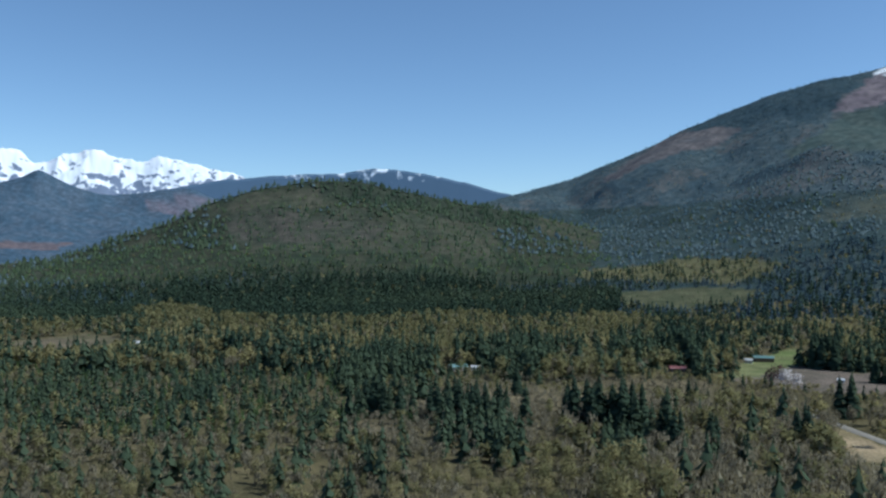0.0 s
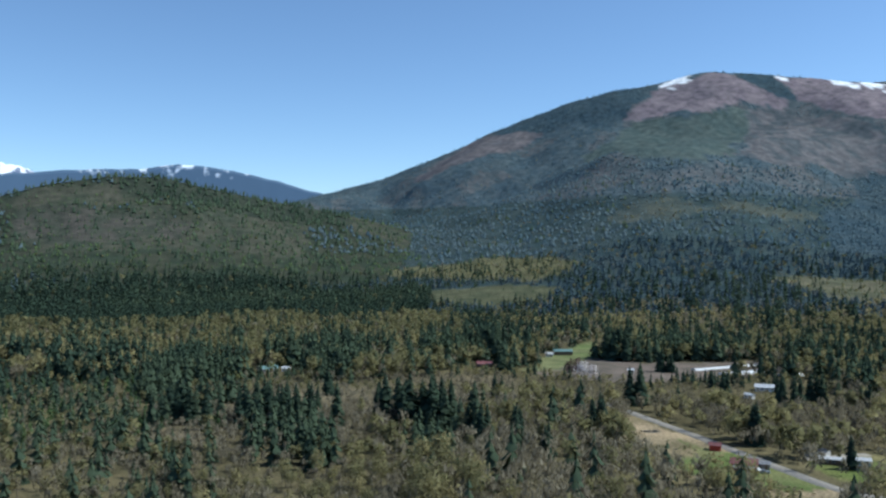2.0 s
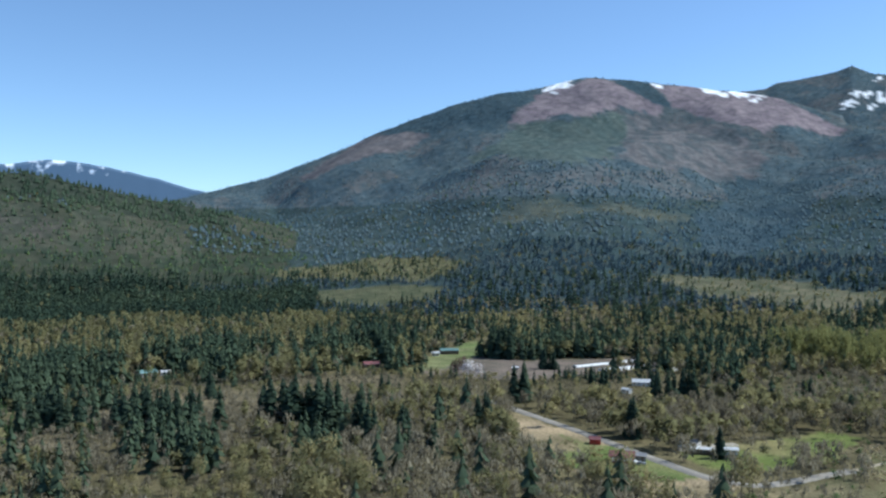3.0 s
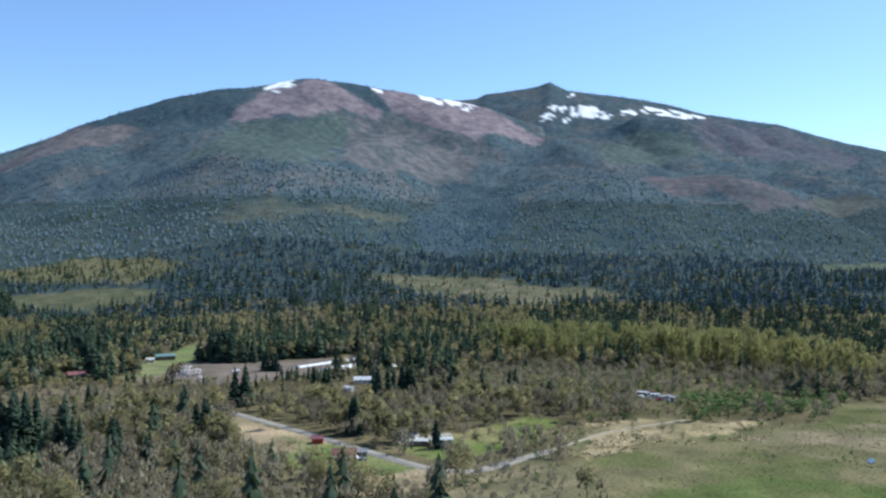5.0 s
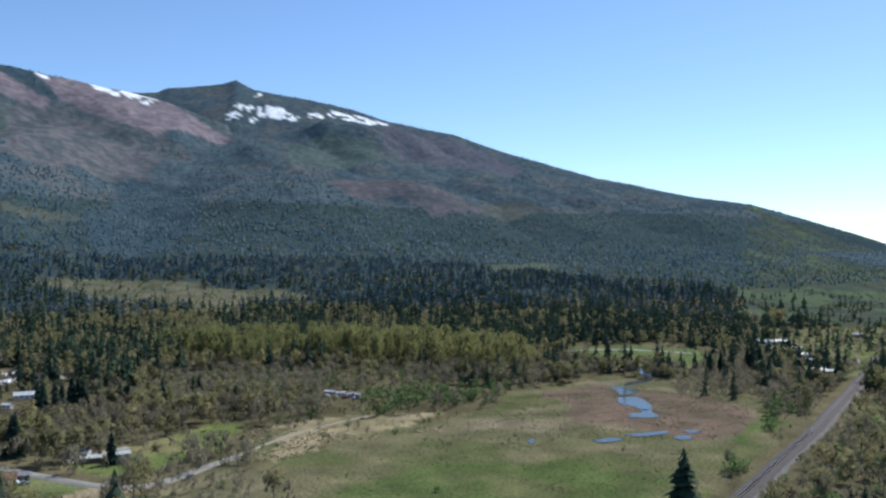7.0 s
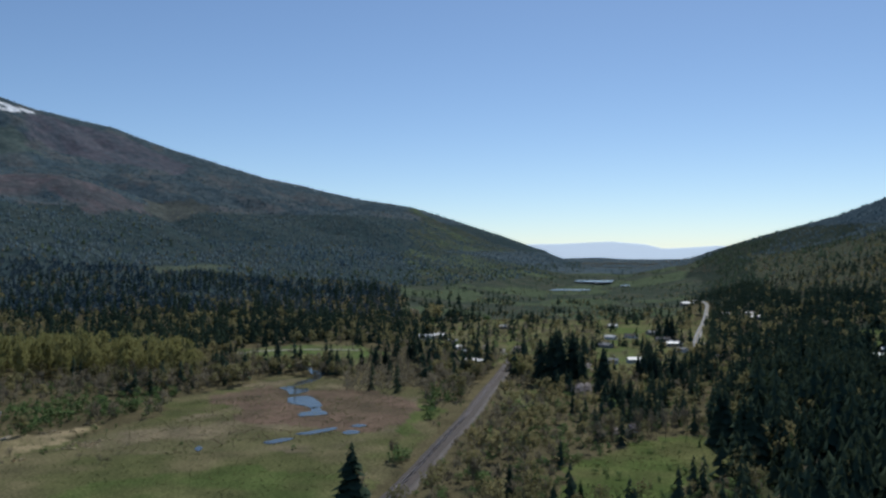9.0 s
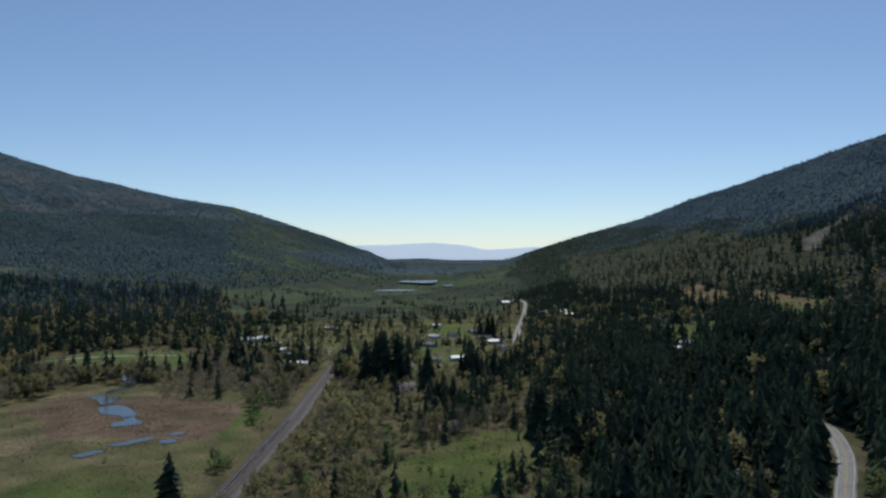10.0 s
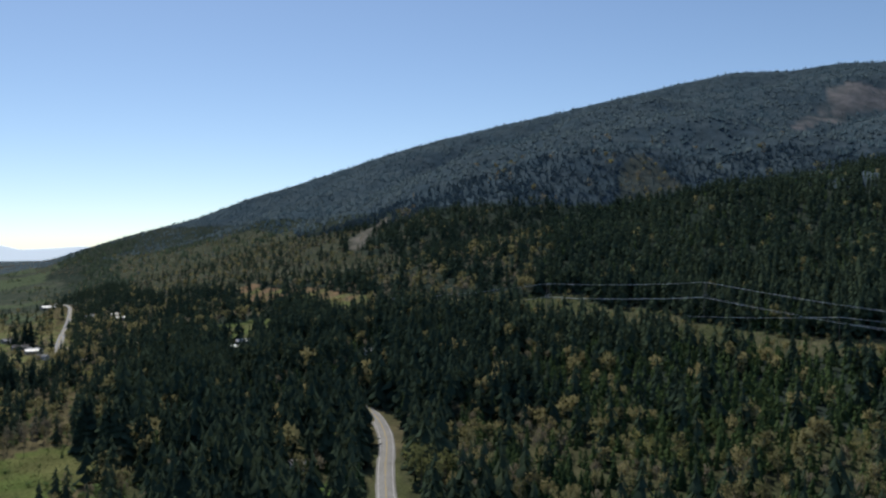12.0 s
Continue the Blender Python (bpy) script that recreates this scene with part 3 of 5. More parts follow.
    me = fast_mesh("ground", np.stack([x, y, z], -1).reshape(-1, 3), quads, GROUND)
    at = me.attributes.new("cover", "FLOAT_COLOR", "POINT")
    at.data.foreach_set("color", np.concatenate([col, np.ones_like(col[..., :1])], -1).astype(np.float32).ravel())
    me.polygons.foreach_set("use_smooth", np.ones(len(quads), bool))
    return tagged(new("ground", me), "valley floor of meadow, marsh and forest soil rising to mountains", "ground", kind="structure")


build_ground()


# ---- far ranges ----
# Haze is painted in: bluish base colours plus a pale blue emission.
def range_build(low, high, snowline, haze_tint, glow, weight=0.55):
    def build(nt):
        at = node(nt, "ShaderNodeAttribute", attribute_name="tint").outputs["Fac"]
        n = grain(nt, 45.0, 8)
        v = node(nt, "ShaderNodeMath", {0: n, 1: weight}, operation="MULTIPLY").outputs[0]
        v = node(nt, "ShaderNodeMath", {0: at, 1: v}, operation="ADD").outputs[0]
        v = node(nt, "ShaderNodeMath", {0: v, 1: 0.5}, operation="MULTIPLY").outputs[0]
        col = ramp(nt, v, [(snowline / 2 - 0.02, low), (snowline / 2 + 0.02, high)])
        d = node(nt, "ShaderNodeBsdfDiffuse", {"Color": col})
        e = node(nt, "ShaderNodeEmission", {"Color": rgba(haze_tint), "Strength": glow})
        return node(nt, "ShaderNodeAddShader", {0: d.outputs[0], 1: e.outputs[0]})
    return build


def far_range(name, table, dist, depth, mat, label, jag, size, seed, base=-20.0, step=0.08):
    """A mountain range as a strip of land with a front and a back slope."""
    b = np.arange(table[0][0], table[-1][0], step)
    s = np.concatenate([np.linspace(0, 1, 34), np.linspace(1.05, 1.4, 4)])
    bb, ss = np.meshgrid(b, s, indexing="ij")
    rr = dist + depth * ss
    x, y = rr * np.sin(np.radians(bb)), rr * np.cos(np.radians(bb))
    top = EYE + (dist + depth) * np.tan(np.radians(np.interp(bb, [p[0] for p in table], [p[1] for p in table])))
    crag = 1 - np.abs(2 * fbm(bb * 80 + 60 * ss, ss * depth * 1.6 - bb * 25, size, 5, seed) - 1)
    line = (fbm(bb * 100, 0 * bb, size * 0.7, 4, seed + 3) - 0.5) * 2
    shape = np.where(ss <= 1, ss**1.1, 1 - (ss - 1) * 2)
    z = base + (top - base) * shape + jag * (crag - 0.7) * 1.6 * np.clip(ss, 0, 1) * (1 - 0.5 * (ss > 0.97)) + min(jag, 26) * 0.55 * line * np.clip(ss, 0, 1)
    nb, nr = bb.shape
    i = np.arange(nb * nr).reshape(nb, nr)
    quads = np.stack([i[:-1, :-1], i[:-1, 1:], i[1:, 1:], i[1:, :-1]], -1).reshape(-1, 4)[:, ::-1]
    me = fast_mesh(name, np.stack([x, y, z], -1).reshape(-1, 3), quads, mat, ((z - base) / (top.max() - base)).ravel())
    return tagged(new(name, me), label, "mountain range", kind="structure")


PEAKS = [(-40, 5.0), (-33, 5.3), (-29, 5.9), (-27.3, 5.75), (-26.4, 5.75), (-25.5, 5.25), (-24.3, 5.5), (-22.7, 6.15), (-21.1, 5.65), (-19.4, 5.35), (-18.4, 5.7), (-17.4, 5.55), (-16, 5.2), (-14.2, 4.8), (-13, 4.5), (-11, 3.6), (-9, 2.5)]
RIDGE = [(-25, 2.4), (-19.4, 3.5), (-14.2, 4.45), (-10.6, 4.8), (-6.9, 5.0), (-4.7, 5.35), (-2.4, 5.2), (-0.2, 4.85), (1.7, 4.4), (3.6, 3.85), (4.7, 3.6), (8, 2.6), (12, 1)]
DOWN_VALLEY = [(82, 0.2), (84, 0.5), (86.6, 0.62), (89.3, 0.68), (91.9, 0.78), (94.1, 0.6), (95.2, 0.32), (97.1, 0.37), (98.5, 0.48), (102, 0.4), (108, 0.2)]
# the glow that stands for haze is strongest on the valley-end hills
far_range("backdrop_snow_peaks", PEAKS, 4380, 470, material("snowfield and rock with haze glow", range_build((0.16, 0.19, 0.26), (0.85, 0.87, 0.92), 1.31, (0.35, 0.5, 0.8), 0.10, 1.2)),
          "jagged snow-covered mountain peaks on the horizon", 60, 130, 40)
far_range("backdrop_blue_ridge", RIDGE, 4430, 170, material("far wooded ridge in haze blue", range_build((0.07, 0.105, 0.16), (0.75, 0.8, 0.88), 1.26, (0.3, 0.5, 0.8), 0.12)),
          "wooded ridge tinted haze blue, with thin snow patches near its top", 8, 160, 60, step=0.14)
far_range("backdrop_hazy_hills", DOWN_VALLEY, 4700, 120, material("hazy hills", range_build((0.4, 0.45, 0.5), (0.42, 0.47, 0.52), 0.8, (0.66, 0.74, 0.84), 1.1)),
          "pale hills at the valley's far end, haze added as blue glow", 3, 200, 80, -60.0, 0.2)

# ---- trees ----
def dressed(v, f, hub, lift, soft=0.7):
    """Turn every spray of a crown outwards and shade the crown as one rounded mass. Returns vertices, triangles and normals."""
    v, f = np.array(v), np.array(f)
    out = v - np.array([0, 0, 1.0]) * (v[:, 2:] if hub is None else hub)
    out = out / (np.linalg.norm(out, axis=1)[:, None] + 1e-6) + np.array([0, 0, lift])
    out /= np.linalg.norm(out, axis=1)[:, None] + 1e-6
    own = np.cross(v[f[:, 1]] - v[f[:, 0]], v[f[:, 2]] - v[f[:, 0]])
    own /= np.linalg.norm(own, axis=1)[:, None] + 1e-9
    back = (own * out[f].mean(1)).sum(1) < 0
    f[back] = f[back][:, ::-1]
    own[back] *= -1
    n = out * soft
    for k in range(3):
        n[f[:, k]] += own * (1 - soft)
    return v, f, n / (np.linalg.norm(n, axis=1)[:, None] + 1e-9)


def conifer_shape(seed, tiers, arms, two, slim=1.0, bare=0.12):
    """A fir of unit height: whorls of drooping boughs round a thin stem. Returns vertices and triangles."""
    rnd = random.Random(seed)
    v, f = [], []
    for k in range(tiers):
        u = k / max(tiers - 1, 1)
        z = bare + (0.97 - bare) * u
        reach = (0.16 * (1 - u) ** 0.8 + 0.012) * slim
        turn = rnd.uniform(0, 6.28)
        for j in range(arms):
            a = turn + 6.283 * (j + rnd.uniform(-0.25, 0.25)) / arms
            r = reach * rnd.uniform(0.65, 1.2)
            drop = r * rnd.uniform(0.35, 0.9)
            w = r * rnd.uniform(0.35, 0.55)
            c, s = math.cos(a), math.sin(a)
            n = len(v)
            z = min(bare + (0.97 - bare) * max(u + rnd.uniform(-0.6, 0.6) / tiers, 0.0), 0.96)
            lift = 0.8 / tiers
            v += [(0, 0, min(z + lift, 1.0)), (0.62 * r * c - w * s, 0.62 * r * s + w * c, z - 0.55 * drop), (0.62 * r * c + w * s, 0.62 * r * s - w * c, z - 0.55 * drop)]
            f.append((n, n + 1, n + 2))
            if two:
                v.append((r * c, r * s, z - drop))
                f.append((n + 2, n + 1, n + 3))
    return dressed(v, f, None, 0.45, 0.6)


def cone_shape(seed, sides=5, reach=0.19):
    rnd = random.Random(seed)
    v = [(rnd.uniform(-0.02, 0.02), rnd.uniform(-0.02, 0.02), 1.0)]
    for j in range(sides):
        a = 6.283 * (j + rnd.uniform(-0.3, 0.3)) / sides
        r = reach * rnd.uniform(0.75, 1.25)
        v.append((r * math.cos(a), r * math.sin(a), rnd.uniform(0.0, 0.16)))
    return dressed(v, [(0, 1 + j, 1 + (j + 1) % sides) for j in range(sides)], None, 1.3, 0.85)


def crown_shape(seed, count, size, wide=0.32, low=0.25, lobes=5, upright=0.0, thin=0.8):
    """A broadleaf crown of unit height: many small clumps gathered in uneven lobes."""
    rnd = random.Random(seed)
    hubs = [(rnd.uniform(-1, 1) * wide * 0.55, rnd.uniform(-1, 1) * wide * 0.55, rnd.uniform(low + 0.16, 0.84), rnd.uniform(0.5, 0.85) * wide) for _ in range(lobes)]
    hubs.append((0, 0, 0.8, wide * 0.5))
    v, f = [], []
    for _ in range(count):
        hx, hy, hz, hr = rnd.choice(hubs)
        d = Vector((rnd.gauss(0, 1), rnd.gauss(0, 1), rnd.gauss(0, 1) * 0.9)).normalized() * hr * rnd.uniform(0.55, 1.0)
        c = Vector((hx, hy, hz)) + d
        c.z = min(max(c.z, low), 1.0)
        p, q = Vector((rnd.gauss(0, 1), rnd.gauss(0, 1), rnd.gauss(0, 1) + upright)).normalized(), Vector((rnd.gauss(0, 1), rnd.gauss(0, 1), rnd.gauss(0, 1))).normalized()
        n = len(v)
        s = size * rnd.uniform(0.6, 1.3)
        v += [tuple(c + p * s), tuple(c - p * s * 0.6 + q * s * thin), tuple(c - p * s * 0.6 - q * s * thin)]
        f.append((n, n + 1, n + 2))
    return dressed(v, f, 0.42, 0.25)


def tube(v, f, p0, p1, r0, r1, sides=5):
    p0, p1 = Vector(p0), Vector(p1)
    axis = (p1 - p0).normalized()
    u = axis.orthogonal().normalized()
    w = axis.cross(u)
    n = len(v)
    for p, r in ((p0, r0), (p1, r1)):
        v += [tuple(p + (u * math.cos(6.283 * k / sides) + w * math.sin(6.283 * k / sides)) * r) for k in range(sides)]
    f += [(n + k, n + (k + 1) % sides, n + sides + (k + 1) % sides, n + sides + k) for k in range(sides)]


def wood_shape(seed, conifer, wide=0.3, limbs=5):
    """Trunk and limbs of unit height."""
    rnd = random.Random(seed)
    v, f = [], []
    if conifer:
        tube(v, f, (0, 0, -0.02), (0, 0, 0.5), 0.014, 0.008)
        tube(v, f, (0, 0, 0.5), (0, 0, 0.97), 0.008, 0.001)
        return v, f
    bend = (rnd.uniform(-0.03, 0.03), rnd.uniform(-0.03, 0.03), 0.42)
    tube(v, f, (0, 0, -0.02), bend, 0.017, 0.011)
    tube(v, f, bend, (bend[0] * 2, bend[1] * 2, 0.9), 0.011, 0.002)
    for k in range(limbs):
        a, z = 6.283 * (k + rnd.random()) / limbs, rnd.uniform(0.25, 0.6)
        mid = (wide * 0.5 * math.cos(a), wide * 0.5 * math.sin(a), z + 0.16)
        tube(v, f, (bend[0] * z / 0.42, bend[1] * z / 0.42, z), mid, 0.008, 0.004, 3)
        tube(v, f, mid, (wide * 0.85 * math.cos(a + 0.3), wide * 0.85 * math.sin(a + 0.3), z + 0.3), 0.004, 0.001, 3)
    return v, f


def plant(name, shapes, x, y, height, girth, mat, label, category):
    """Many trees of one kind, joined: each takes one of the shapes, turned and sized on its own."""
    if not len(x):
        return
    z = land_at(x, y)
    which = rng.integers(0, len(shapes), len(x))
    turn = rng.uniform(0, 6.283, len(x))
    # trees of one stand resemble each other
    tone = 0.4 * rng.random(len(x)) + 0.6 * blend(0.32, 0.68, fbm(x, y, 150, 4, 171))
    cos, fac, tints, turned, base = [], [], [], [], 0
    for k, (v, f, nv) in enumerate(shapes):
        m = np.nonzero(which == k)[0]
        if not len(m):
            continue
        c, s = np.cos(turn[m])[:, None], np.sin(turn[m])[:, None]
        h, g = height[m][:, None], (height * girth)[m][:, None]
        co = np.stack([x[m][:, None] + g * (v[:, 0] * c - v[:, 1] * s), y[m][:, None] + g * (v[:, 0] * s + v[:, 1] * c), z[m][:, None] - 0.2 + h * v[:, 2]], -1)
        fac.append((f[None] + base + len(v) * np.arange(len(m))[:, None, None]).reshape(-1, 3))
        cos.append(co.reshape(-1, 3))
        tints.append(np.repeat(tone[m], len(v)))
        turned.append(np.stack([nv[:, 0] * c - nv[:, 1] * s, nv[:, 0] * s + nv[:, 1] * c, nv[:, 2] + 0 * c], -1).reshape(-1, 3))
        base += len(m) * len(v)
    me = fast_mesh(name, np.concatenate(cos), np.concatenate(fac), mat, np.concatenate(tints), np.concatenate(turned))
    tagged(new(name, me), label, category, kind="stuff")


KINDS = {
    # kind: material, label, plural name, height range, girth
    "fir": (FIR, "dense stand of tall dark green fir trees", "conifer_forest", (17, 31), 1.3),
    "young": (SPRUCE, "plantation of young green conifers in close rows", "young_conifer_forest", (8, 16), 1.4),
    "bare": (TWIGS, "grey-brown leafless alder wood with fine twigs", "bare_alder_wood", (9, 15), 0.95),
    "bud": (BUDS, "maples and alders in yellow-green spring bud", "budding_wood", (11, 19), 0.95),
    "gold": (GOLD, "row of tall cottonwoods with golden olive spring leaves", "cottonwood_grove", (20, 40), 0.62),
    "alpine": (ALPINE, "conifer forest clothing the mountain slopes, coloured blue for haze", "mountain_forest", (5, 11), 2.0),
    "willow": (WILLOW, "low light green willow and alder scrub", "willow_scrub", (3, 8), 1.6),
}


def scatter(r0, r1, spacing):
    """Uneven planting over the visible sweep between two distances."""
    area = radians(181) / 2 * (r1**2 - r0**2)
    n = int(area / spacing**2)
    b = rng.uniform(-29.5, 151.5, n)
    r = np.sqrt(rng.uniform(r0**2, r1**2, n))
    x, y = r * np.sin(np.radians(b)), r * np.cos(np.radians(b))
    # thin out those that stand too close, cell by cell
    cell = np.round(x / (spacing * 0.72)).astype(np.int64) * 100003 + np.round(y / (spacing * 0.72)).astype(np.int64)
    _, first = np.unique(cell, return_index=True)
    return b[first], r[first], x[first], y[first]


def near_line(points, x, y):
    """Distance from points to a polyline of (bearing, distance) corners."""
    best = np.full(np.shape(x), 1e9)
    pts = [spot(*p) for p in points]
    for (x0, y0), (x1, y1) in zip(pts, pts[1:]):
        t = np.clip(((x - x0) * (x1 - x0) + (y - y0) * (y1 - y0)) / ((x1 - x0) ** 2 + (y1 - y0) ** 2), 0, 1)
        best = np.minimum(best, np.hypot(x - x0 - t * (x1 - x0), y - y0 - t * (y1 - y0)))
    return best


RAIL = [(66, 190), (76.3, 330), (78.7, 386), (80.9, 460), (82.5, 533), (83.5, 608), (84.4, 688), (85.2, 790), (85.8, 920)]
LANE = [(21.5, 600), (23.3, 570), (25.1, 538), (26.8, 511), (29.6, 474), (33.2, 432), (36.2, 404), (37.9, 393), (39.9, 389), (41.4, 396), (43.3, 412), (45.6, 434)]
TRACK = [(45.6, 434), (48.6, 474), (51.5, 504), (54.1, 529)]
HIGHWAY = [(111.5, 620), (114.1, 571), (115.8, 550), (116.9, 516), (117.5, 470), (117.6, 430), (117.5, 397), (117.6, 340), (118.5, 260)]
VILLAGE_ROAD = [(94.9, 2500), (96.0, 2150), (97.1, 1715), (97.9, 1600), (97.9, 1407), (97.4, 1104), (97.3, 960), (97.9, 860)]


def choose(b, r, x, y):
    """The kind of tree at each place ('' for none) and a size factor."""
    z, tag, s, s3, s4 = land(b, r)
    n = fbm(x, y, 110, 3, 201)
    n2 = fbm(x, y, 45, 3, 231)
    n3 = fbm(x, y, 300, 3, 261)
    u = rng.random(len(x))
    kind = np.full(len(x), "bare", dtype="<U8")
    size = np.ones(len(x))

    def put(mask, mix):
        """mix: kind, share; the rest stays empty."""
        v = rng.random(len(x))
        new_kind = np.full(len(x), "", dtype="<U8")
        lo = 0.0
        for k, share in mix:
            new_kind[(v >= lo) & (v < lo + share)] = k
            lo += share
        kind[mask] = new_kind[mask]

    left = b < 44
    put(left, [("bare", 0.7), ("fir", 0.06), ("bud", 0.16)])
    put(left & (r < 470) & (b < 3), [("bare", 0.62), ("fir", 0.11), ("bud", 0.24)])
    put(left & (r > 455 + 60 * n) & (r < 640) & (b < -3 + 6 * n), [("young", 0.5), ("fir", 0.2), ("bare", 0.2)])
    put(left & (b > -2) & (r < 640), [("bare", 0.86), ("fir", 0.02), ("bud", 0.08)])
    put(left & (b > -2) & (r < 600) & (n2 < 0.36), [("bud", 0.5), ("bare", 0.4)])
    far = left & (r > 660)
    put(far, [("fir", 0.16), ("bare", 0.42), ("bud", 0.38)])
    put(far & (n2 > 0.56), [("fir", 0.72), ("bud", 0.2)])
    put(far & (n < 0.42), [("bud", 0.7), ("bare", 0.2), ("fir", 0.1)])
    put(left & (b < 10 + 40 * (n3 - 0.5)) & (r > 1180 + 120 * n) & (r < 1600), [("fir", 0.97)])
    put(left & (b < 14) & (r > 840) & (r < 1180), [("bud", 0.52), ("fir", 0.2), ("bare", 0.24)])
    mid = (b >= 44) & (b < 90)
    put(mid, [("bare", 0.6), ("willow", 0.2), ("bud", 0.12)])
    put(mid & (b > 76) & (r < 720), [("willow", 0.5), ("bare", 0.18), ("bud", 0.12)])
    put(mid & (r > 640) & (r < 1000), [("bare", 0.6), ("bud", 0.25), ("fir", 0.1)])
    put(mid & (r > 850), [("fir", 0.25), ("bud", 0.42), ("bare", 0.28)])
    put(mid & (r > 850) & (n2 > 0.53), [("fir", 0.75), ("bud", 0.2)])
    # past about 1200 m haze-tinted conifers take over from many green firs
    deep = (left & (b > 10 + 40 * (n3 - 0.5)) | mid) & (r > 1180 + 150 * n)
    put(deep, [("fir", 0.3), ("alpine", 0.55), ("bud", 0.05), ("bare", 0.05)])
    put(deep & (n2 < 0.38), [("fir", 0.15), ("alpine", 0.4), ("bud", 0.2), ("bare", 0.15)])
    size[deep & (kind == "alpine")] = 2.1
    valley = (b >= 84 + 6 * n) & (b < 95 + 6 * n) & (z < 45) | mid & (r > 1250) & (b > 78) & (z < 30)
    put(valley, [("bare", 0.35), ("bud", 0.2), ("fir", 0.12), ("willow", 0.15)])
    put(valley & (n2 > 0.58), [("fir", 0.7), ("bud", 0.15)])
    put(valley & (r < 900), [("bare", 0.12), ("bud", 0.16), ("willow", 0.5), ("fir", 0.08)])
    size[valley & (r < 900)] = 0.72
    put(valley & (r > 1300), [("bare", 0.3), ("willow", 0.2), ("bud", 0.03)])
    size[valley & (r > 1300)] = 0.5
    put(valley & (r > 1300) & (n3 > 0.54), [("willow", 0.06)])
    clump = valley & (r > 1300) & (n2 > 0.6)
    put(clump, [("fir", 0.4), ("bud", 0.35)])
    size[clump] = 0.8
    right = (b >= 95 + 6 * n) & ~valley & (b < 126 + 4 * n)
    put(right, [("fir", 0.76), ("bare", 0.07), ("bud", 0.06)])
    edge = right & (r < 820)
    put(edge, [("bare", 0.15), ("bud", 0.2), ("fir", 0.18), ("willow", 0.3)])
    size[edge] = 0.75
    tall = right & (r < 820) & (b > 101 + 8 * (n - 0.3))
    put(tall, [("fir", 0.72), ("bud", 0.05), ("young", 0.14)])
    size[tall] = 0.95 + 0.4 * u[tall]
    put(tall & (n2 < 0.42), [("bare", 0.12), ("bud", 0.09), ("young", 0.5), ("fir", 0.2)])
    size[tall & (n2 < 0.42)] = 0.85
    fringe = left & (b > 13) & (b < 37) & (r > 560) & (r < 720)
    size[fringe] = 0.42
    size[left & (b < 8) & (r < 660)] = 0.72
    put(right & (r > 820) & (r < 1300) & (n2 < 0.52), [("bare", 0.3), ("bud", 0.3), ("fir", 0.25)])
    west = b >= 126 + 4 * n
    put(west, [("young", 0.62), ("bud", 0.05), ("fir", 0.28)])
    put(west & (r < 470) & (n2 < 0.5), [("bud", 0.13), ("bare", 0.05), ("young", 0.7), ("fir", 0.06)])
    golden = west & (r < 470) & (n3 < 0.5) & (rng.random(len(x)) < 0.12)
    kind[golden] = "gold"
    size[golden] = 0.45
    put(west & (r > 600) & (n2 > 0.48), [("fir", 0.85), ("young", 0.1)])
    # the slopes, mostly under conifers with haze blue in their needles
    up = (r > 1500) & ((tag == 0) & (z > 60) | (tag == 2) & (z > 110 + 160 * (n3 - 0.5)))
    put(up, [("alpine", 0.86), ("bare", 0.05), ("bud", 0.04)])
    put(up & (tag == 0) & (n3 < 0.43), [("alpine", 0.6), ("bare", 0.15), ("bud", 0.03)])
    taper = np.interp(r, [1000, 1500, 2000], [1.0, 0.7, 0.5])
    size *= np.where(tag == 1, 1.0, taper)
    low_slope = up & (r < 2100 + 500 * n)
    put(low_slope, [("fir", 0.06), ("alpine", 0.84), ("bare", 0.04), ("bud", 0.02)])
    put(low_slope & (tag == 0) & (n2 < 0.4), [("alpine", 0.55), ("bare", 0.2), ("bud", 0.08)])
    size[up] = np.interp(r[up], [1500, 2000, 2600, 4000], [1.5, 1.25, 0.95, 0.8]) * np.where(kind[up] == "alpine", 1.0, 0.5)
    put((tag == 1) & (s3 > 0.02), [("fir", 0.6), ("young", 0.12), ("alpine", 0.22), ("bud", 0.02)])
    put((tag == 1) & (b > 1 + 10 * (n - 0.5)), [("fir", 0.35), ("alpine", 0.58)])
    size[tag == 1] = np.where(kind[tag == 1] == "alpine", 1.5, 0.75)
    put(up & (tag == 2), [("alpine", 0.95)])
    put(up & (tag == 2) & (n2 < 0.3) & (r < 1900), [("bare", 0.14), ("bud", 0.05), ("alpine", 0.7)])
    thin, snow = bare_tops(x, y, tag, s3)
    put(thin, [("young", 0.4), ("fir", 0.32), ("bare", 0.1)])
    size[thin] = 0.6
    for plot, edge, _, mix, k in HEIGHTS:
        m = inside(plot, x, y, edge, 15)
        put(m, mix)
        size[m] = k * np.where(tag[m] == 1, 1.0, np.interp(r[m], [1500, 2000, 2600], [1.0, 0.85, 0.75]))
    put(snow, [])
    for plot, edge, mix, k in WOODS:
        m = inside(plot, x, y, edge, 19)
        put(m, mix)
        size[m] = k
